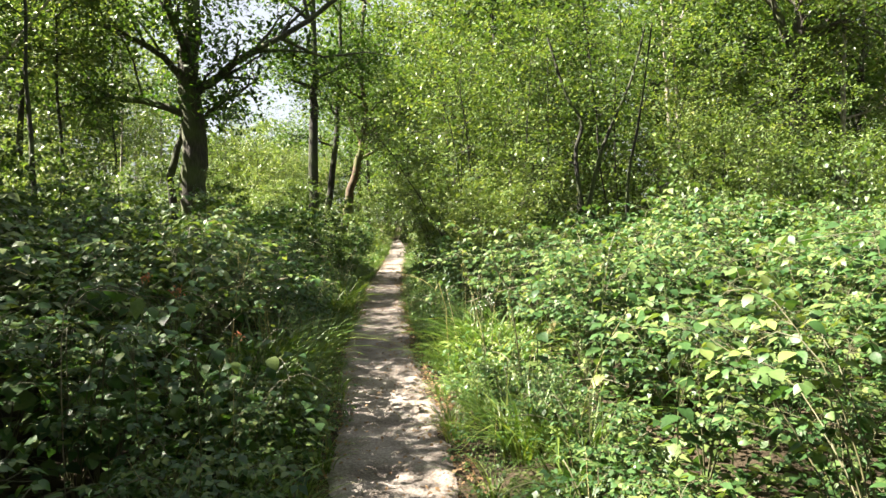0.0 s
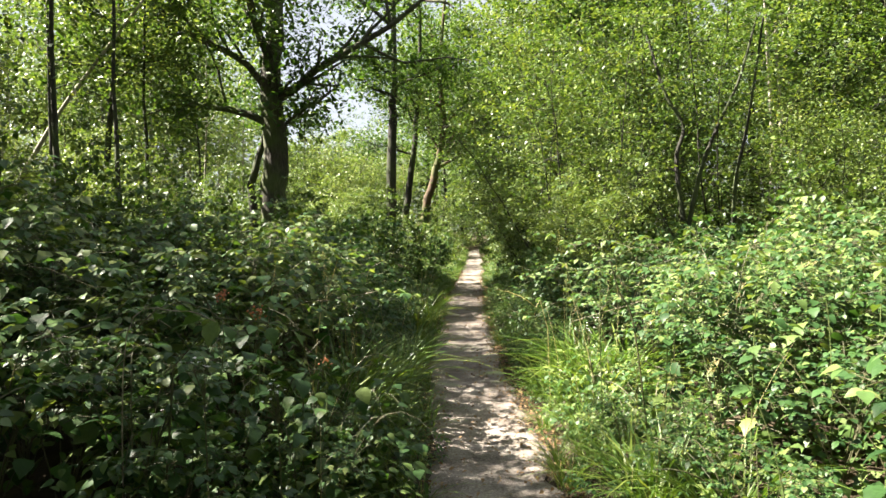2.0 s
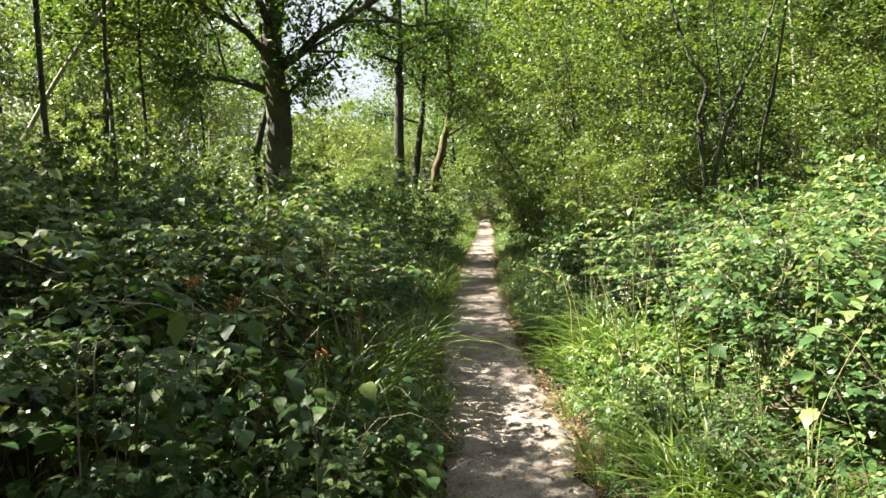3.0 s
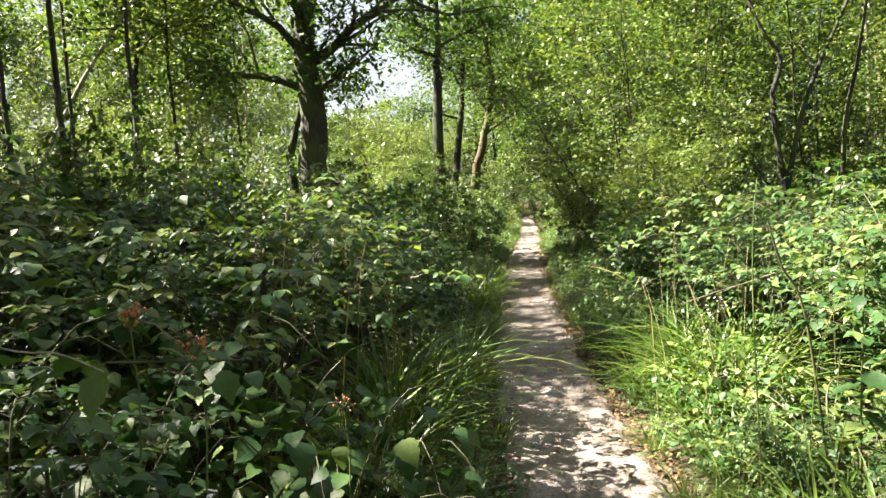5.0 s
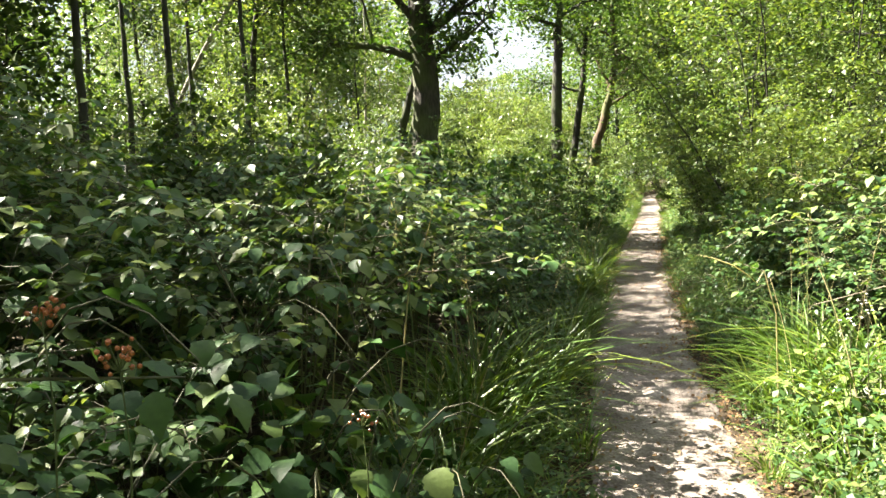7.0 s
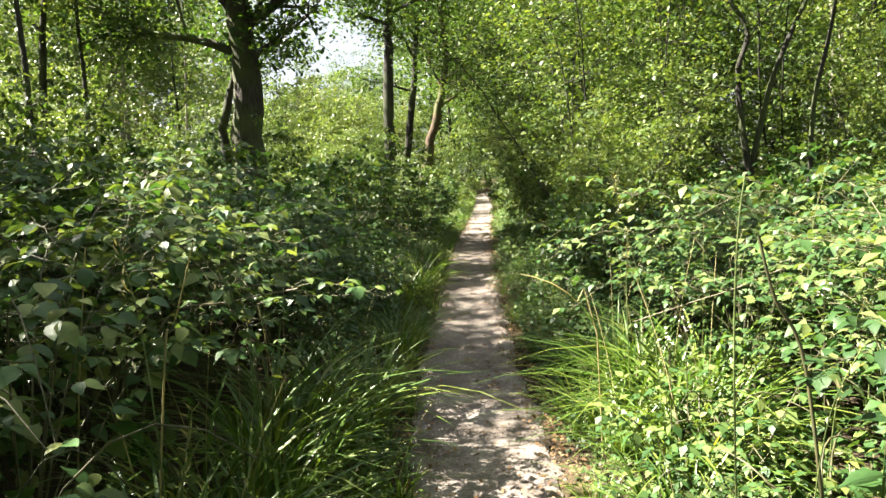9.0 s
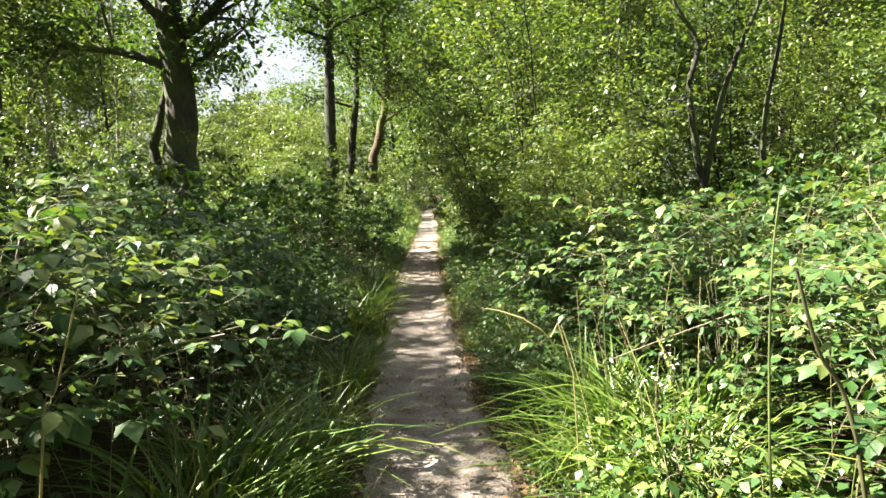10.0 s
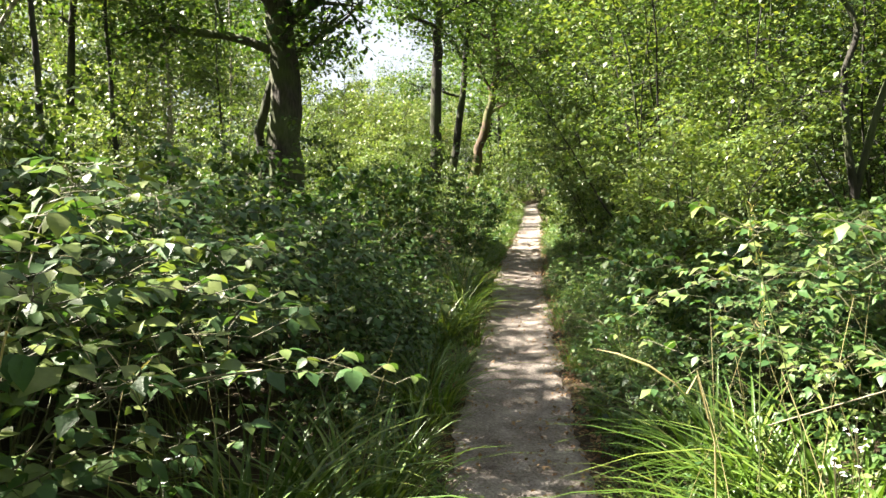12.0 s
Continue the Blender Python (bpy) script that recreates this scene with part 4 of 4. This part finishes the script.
stems_thing("dry_cane", [([(-1.45, 3.9, 0.2), (-1.4, 3.85, 1.12), (-1.18, 3.8, 1.218), (-1.05, 3.8, 1.18)], 0.003, 0.0015)], DRYCANE, "bare dry bramble cane arching over the leaves", "cane", group="dry canes")
stems_thing("dry_cane", [([(1.9, 7.6, 0.3), (1.6, 7.4, 0.92), (1.1, 7.2, 0.86), (0.62, 7.1, 0.74)], 0.005, 0.002)], DRYCANE, "bare dry bramble cane lying over the leaves", "cane", group="dry canes")
stems_thing("tall_stalk", [([(-1.2, 5.74, 0.1), (-1.1, 5.74, 0.98), (-1.06, 5.74, 1.08), (-0.985, 5.74, 1.32)], 0.004, 0.002)], STRAW, "tall dry flower stalk", "stalk", group="tall stalks")
stems_thing("tall_stalk", [([(-1.55, 5.9, 0.1), (-1.5, 5.9, 0.7), (-1.42, 5.9, 1.3)], 0.004, 0.002)], STRAW, "tall dry flower stalk", "stalk", group="tall stalks")
stems_thing("tall_stalk", [([(0.62, 5.6, 0.05), (0.6, 5.6, 0.9), (0.606, 5.6, 1.28), (0.626, 5.6, 1.47)], 0.0035, 0.002)], STALK, "thick upright green weed stalk", "stalk", group="tall stalks")
stems_thing("tall_stalk", [([(0.9, 5.6, 0.05), (0.80, 5.6, 0.9), (0.71, 5.6, 1.12), (0.663, 5.6, 1.3)], 0.006, 0.004)], CANE, "thick dark weed stalk leaning over", "stalk", group="tall stalks")


def weed(x, y, h, seed, n=16):
    """Upright weed with broad level leaves in pairs up the stalk."""
    r = np.random.default_rng(seed)
    ob = stems_thing("tall_weed", [([(x, y, 0.03), (x + 0.01, y, h * 0.5), (x + 0.03, y, h)], 0.005, 0.003)], STALK, "tall green weed with broad pale leaves", "weed", group="tall weeds")
    z = np.linspace(0.35, 1.0, n) * h
    at = np.stack([np.full(n, x + 0.015), np.full(n, y), z], 1)
    leaves("foliage", TOOTHED, at, np.arange(n) * 1.9 + r.normal(0, 0.3, n), r.normal(0.15, 0.2, n), r.normal(0, 0.2, n), np.linspace(0.14, 0.06, n) * r.uniform(0.8, 1.2, n), BRAMBLE, ob)


for k, (x, y, h) in enumerate([(0.95, 5.5, 1.15), (1.25, 5.0, 1.2), (1.5, 6.3, 1.2), (2.2, 5.6, 1.25), (1.9, 7.4, 1.3), (2.7, 7.0, 1.35), (-1.7, 6.6, 1.2), (-2.1, 5.4, 1.2), (-1.6, 8.6, 1.25), (-2.5, 8.0, 1.4), (1.4, 8.6, 1.2), (1.3, 3.9, 1.0), (1.8, 4.4, 1.1)]):
    weed(x, y, h, 120 + k)


def seed_stalk(base_at, pts, seed):
    """Grass flower stalk with a drooping seed head of small spikelets."""
    r = np.random.default_rng(seed)
    ob = stems_thing("seed_grass", [([base_at] + pts, 0.003, 0.0014)], STALK, "tall grass stalk with a pale seed head", "grass", group="seed grasses")
    a, b = np.array(pts[-2]), np.array(pts[-1])
    n = 26
    u = r.uniform(0, 1, n)[:, None]
    leaves("seed_head", AWN, b + (a - b) * u * 0.9 + r.normal(0, 0.006, (n, 3)), r.uniform(0, 6.28, n), r.normal(-0.8, 0.4, n), r.normal(0, 1, n), 0.028 * r.uniform(0.6, 1.2, n), STRAW, ob)


seed_stalk((0.76, 7.0, 0.05), [(0.724, 7.0, 0.45), (0.695, 7.0, 0.72), (0.64, 7.0, 0.944), (0.554, 7.0, 1.258), (0.506, 7.0, 1.471)], 82)
seed_stalk((0.62, 7.1, 0.05), [(0.6, 7.1, 0.5), (0.59, 7.1, 0.95), (0.6, 7.1, 1.2)], 83)
seed_stalk((1.05, 4.0, 0.05), [(1.0, 4.0, 0.5), (0.9, 4.0, 0.85), (0.78, 4.05, 1.0), (0.74, 4.05, 0.93)], 84)
seed_stalk((1.75, 5.2, 0.05), [(1.75, 5.2, 0.7), (1.72, 5.2, 1.1), (1.66, 5.2, 1.3), (1.6, 5.2, 1.28)], 85)

r = np.random.default_rng(86)
for k in range(44):
    s = -1 if k % 2 else 1
    y = r.uniform(5.0, 14)
    x = path_x(y) + s * r.uniform(0.75, 2.6)
    h, lean = r.uniform(0.95, 1.5), r.normal(0, 0.12, 2)
    seed_stalk((x, y, 0.05), [(x + lean[0] * 0.2, y + lean[1] * 0.2, h * 0.45), (x + lean[0] * 0.6, y + lean[1] * 0.6, h * 0.8), (x + lean[0] * 1.3, y + lean[1] * 1.3, h)], 200 + k)

pale = new("dry_grass")
v, q = leaf_shape([(0, 0.02), (0.2, 0.045), (0.5, 0.05), (0.8, 0.035), (1, 0.004)], 0.3, 0.45)
v = v * 0.30
raw_mesh("blade", v @ np.array(Euler((0, -0.9, math.pi)).to_matrix()).T * np.array([1, 1, 1]) + np.array([0.34, 7.0, 0.86]), q, STRAW, pale)
t = Tubes(); t.add([(0.45, 7.0, 0.1), (0.43, 7.0, 0.71), (0.37, 7.0, 0.93), (0.34, 7.0, 0.87)], [0.004, 0.003, 0.003, 0.003], 5); t.build("stem", STRAW, pale)
tagged(pale, "bleached dry grass blade bent over the path's edge", "grass")


bm = bmesh.new()
bmesh.ops.create_icosphere(bm, subdivisions=1, radius=0.0048)
BALL = bpy.data.meshes.new("berry")
bm.to_mesh(BALL)
bm.free()
BALL.materials.append(BERRY)


def berry_cluster(x, y, z, seed, n=22):
    """Unripe orange-red berries on thin stalks."""
    r = np.random.default_rng(seed)
    base = new("berry_cluster")
    base.matrix_basis = pose(x, y, z)
    t = Tubes()
    t.add([(0, 0, -0.3), (0.01, 0, -0.15), (0, 0, 0.01)], [0.0025, 0.002, 0.0015], 4)
    for i in range(n):
        d = np.array([r.normal(0, 1), r.normal(0, 1), r.normal(0.4, 0.8)])
        p = d / np.linalg.norm(d) * r.uniform(0.012, 0.036)
        t.add([(0, 0, -0.02), p], [0.0012, 0.0008], 3)
        ob = new("berry", BALL)
        ob.parent = base
        ob.matrix_basis = Matrix.Translation(p) @ Matrix.Scale(r.uniform(0.8, 1.2), 4)
    tagged(t.build("stalk", STALK, base), kind="stuff")
    tagged(base, "cluster of unripe orange-red bramble berries", "berries", "berry clusters")


berry_cluster(-1.095, 3.97, 1.247, 91)
berry_cluster(-0.957, 3.97, 1.188, 92)
berry_cluster(-0.84, 4.62, 0.88, 93, 12)


def flower_cluster(x, y, z, seed, n=9):
    """Small white five-petalled flowers."""
    r = np.random.default_rng(seed)
    base = new("flower_cluster")
    base.matrix_basis = pose(x, y, z)
    t = Tubes()
    for i in range(n):
        p = r.normal(0, 0.025, 3)
        hd = np.arange(5) * 1.2566 + r.uniform(0, 6)
        leaves("flower", OVATE, np.zeros((5, 3)) + p, hd, r.normal(-0.2, 0.2, 5), r.normal(0, 0.2, 5), 0.008 * r.uniform(0.8, 1.2, 5), PETAL, base)
        t.add([(0, 0, -0.12), p], [0.0015, 0.001], 3)
    t.add([(0.01, 0, -0.5), (0, 0, -0.12)], [0.003, 0.002], 4)
    t.build("stalk", CANE, base)
    tagged(base, "cluster of small white bramble flowers", "flowers", "bramble flowers")


for k, p in enumerate([(-0.82, 3.75, 0.95), (-1.06, 3.7, 1.05), (-1.77, 4.6, 0.62), (-1.5, 4.3, 0.7), (0.72, 6.8, 0.72), (0.82, 6.9, 0.78), (1.3, 6.6, 0.95), (2.4, 6.2, 1.1), (-1.0, 6.3, 0.9), (-1.3, 6.1, 0.85)]):
    flower_cluster(*p, 100 + k)

# large hanging leaf by the berries
hero = new("bramble_spray")
r = np.random.default_rng(95)
at = np.array([(-1.06, 3.82, 1.185), (-1.06, 3.83, 1.19), (-1.13, 3.86, 1.19), (-1.2, 3.9, 1.16), (-1.0, 3.9, 1.2), (-1.26, 3.85, 1.2), (-0.92, 4.0, 1.13), (-0.98, 4.05, 1.16), (-1.3, 3.75, 1.1), (-0.85, 4.1, 1.1)])
for a, h, tl, rl, sz in zip(at, np.array([-1.9, 2.6, 2.9, 3.3, 0.4, 2.4, -0.9, 0.3, 3.6, -0.4]), np.array([0.9, 0.2, 0.2, 0.3, 0.3, 0.1, 0.7, 0.3, 0.35, 0.6]), r.normal(0, 0.25, 10), np.array([0.10, 0.085, 0.075, 0.08, 0.07, 0.07, 0.075, 0.07, 0.08, 0.07])):
    leaves("leaf", TOOTHED, np.array([a]), np.array([h]), np.array([tl]), np.array([rl]), sz, BRAMBLE, hero)
t = Tubes(); t.add([(-1.35, 4.0, 0.3), (-1.25, 3.9, 1.0), (-1.06, 3.83, 1.19), (-0.9, 4.05, 1.14)], [0.005, 0.004, 0.003, 0.002], 5); t.build("cane", CANE, hero)
tagged(hero, "bramble spray with large pale toothed leaves", "bramble")

# ---- dead leaves and crumbs on the path's edges ----
r = np.random.default_rng(96)
n = 9000
y = r.uniform(2.5, 26, n)
px = np.array([path_x(v) for v in y])
side = np.where(r.uniform(0, 1, n) < 0.62, 1, -1)
d = 0.50 - np.abs(r.normal(0, 0.11, n)) * np.where(r.uniform(0, 1, n) < 0.3, 3, 1)
at = np.stack([px + side * d, y, np.full(n, 0.044)], 1)
tagged(leaves("leaf_litter", SIMPLE, at, r.uniform(0, 6.28, n), r.normal(0, 0.25, n), r.normal(0, 0.3, n), 0.03 * r.uniform(0.4, 1.3, n), LITTER),
       "dry brown dead leaves scattered along the path's edges", "leaf litter", kind="stuff")
n = 5000
y = r.uniform(3, 20, n)
at = np.stack([np.array([path_x(v) for v in y]) + r.uniform(-0.38, 0.38, n), y, np.full(n, 0.024)], 1)
cv = np.array([(-1, -1, 0), (1, -0.8, 0), (0.9, 1, 0), (-0.8, 0.9, 0), (-0.5, -0.5, 0.8), (0.5, -0.4, 0.9), (0.5, 0.5, 0.7), (-0.4, 0.5, 0.8)])
cq = np.array([(4, 5, 6, 7), (0, 1, 5, 4), (1, 2, 6, 5), (2, 3, 7, 6), (3, 0, 4, 7)])
tagged(leaves("crumbs", (cv, cq), at, r.uniform(0, 6.28, n), np.zeros(n), np.zeros(n), 0.003 * r.uniform(0.4, 1.8, n) ** 1.4, DIRT),
       "loose crumbs of dirt and small stones on the path", "gravel", kind="stuff")
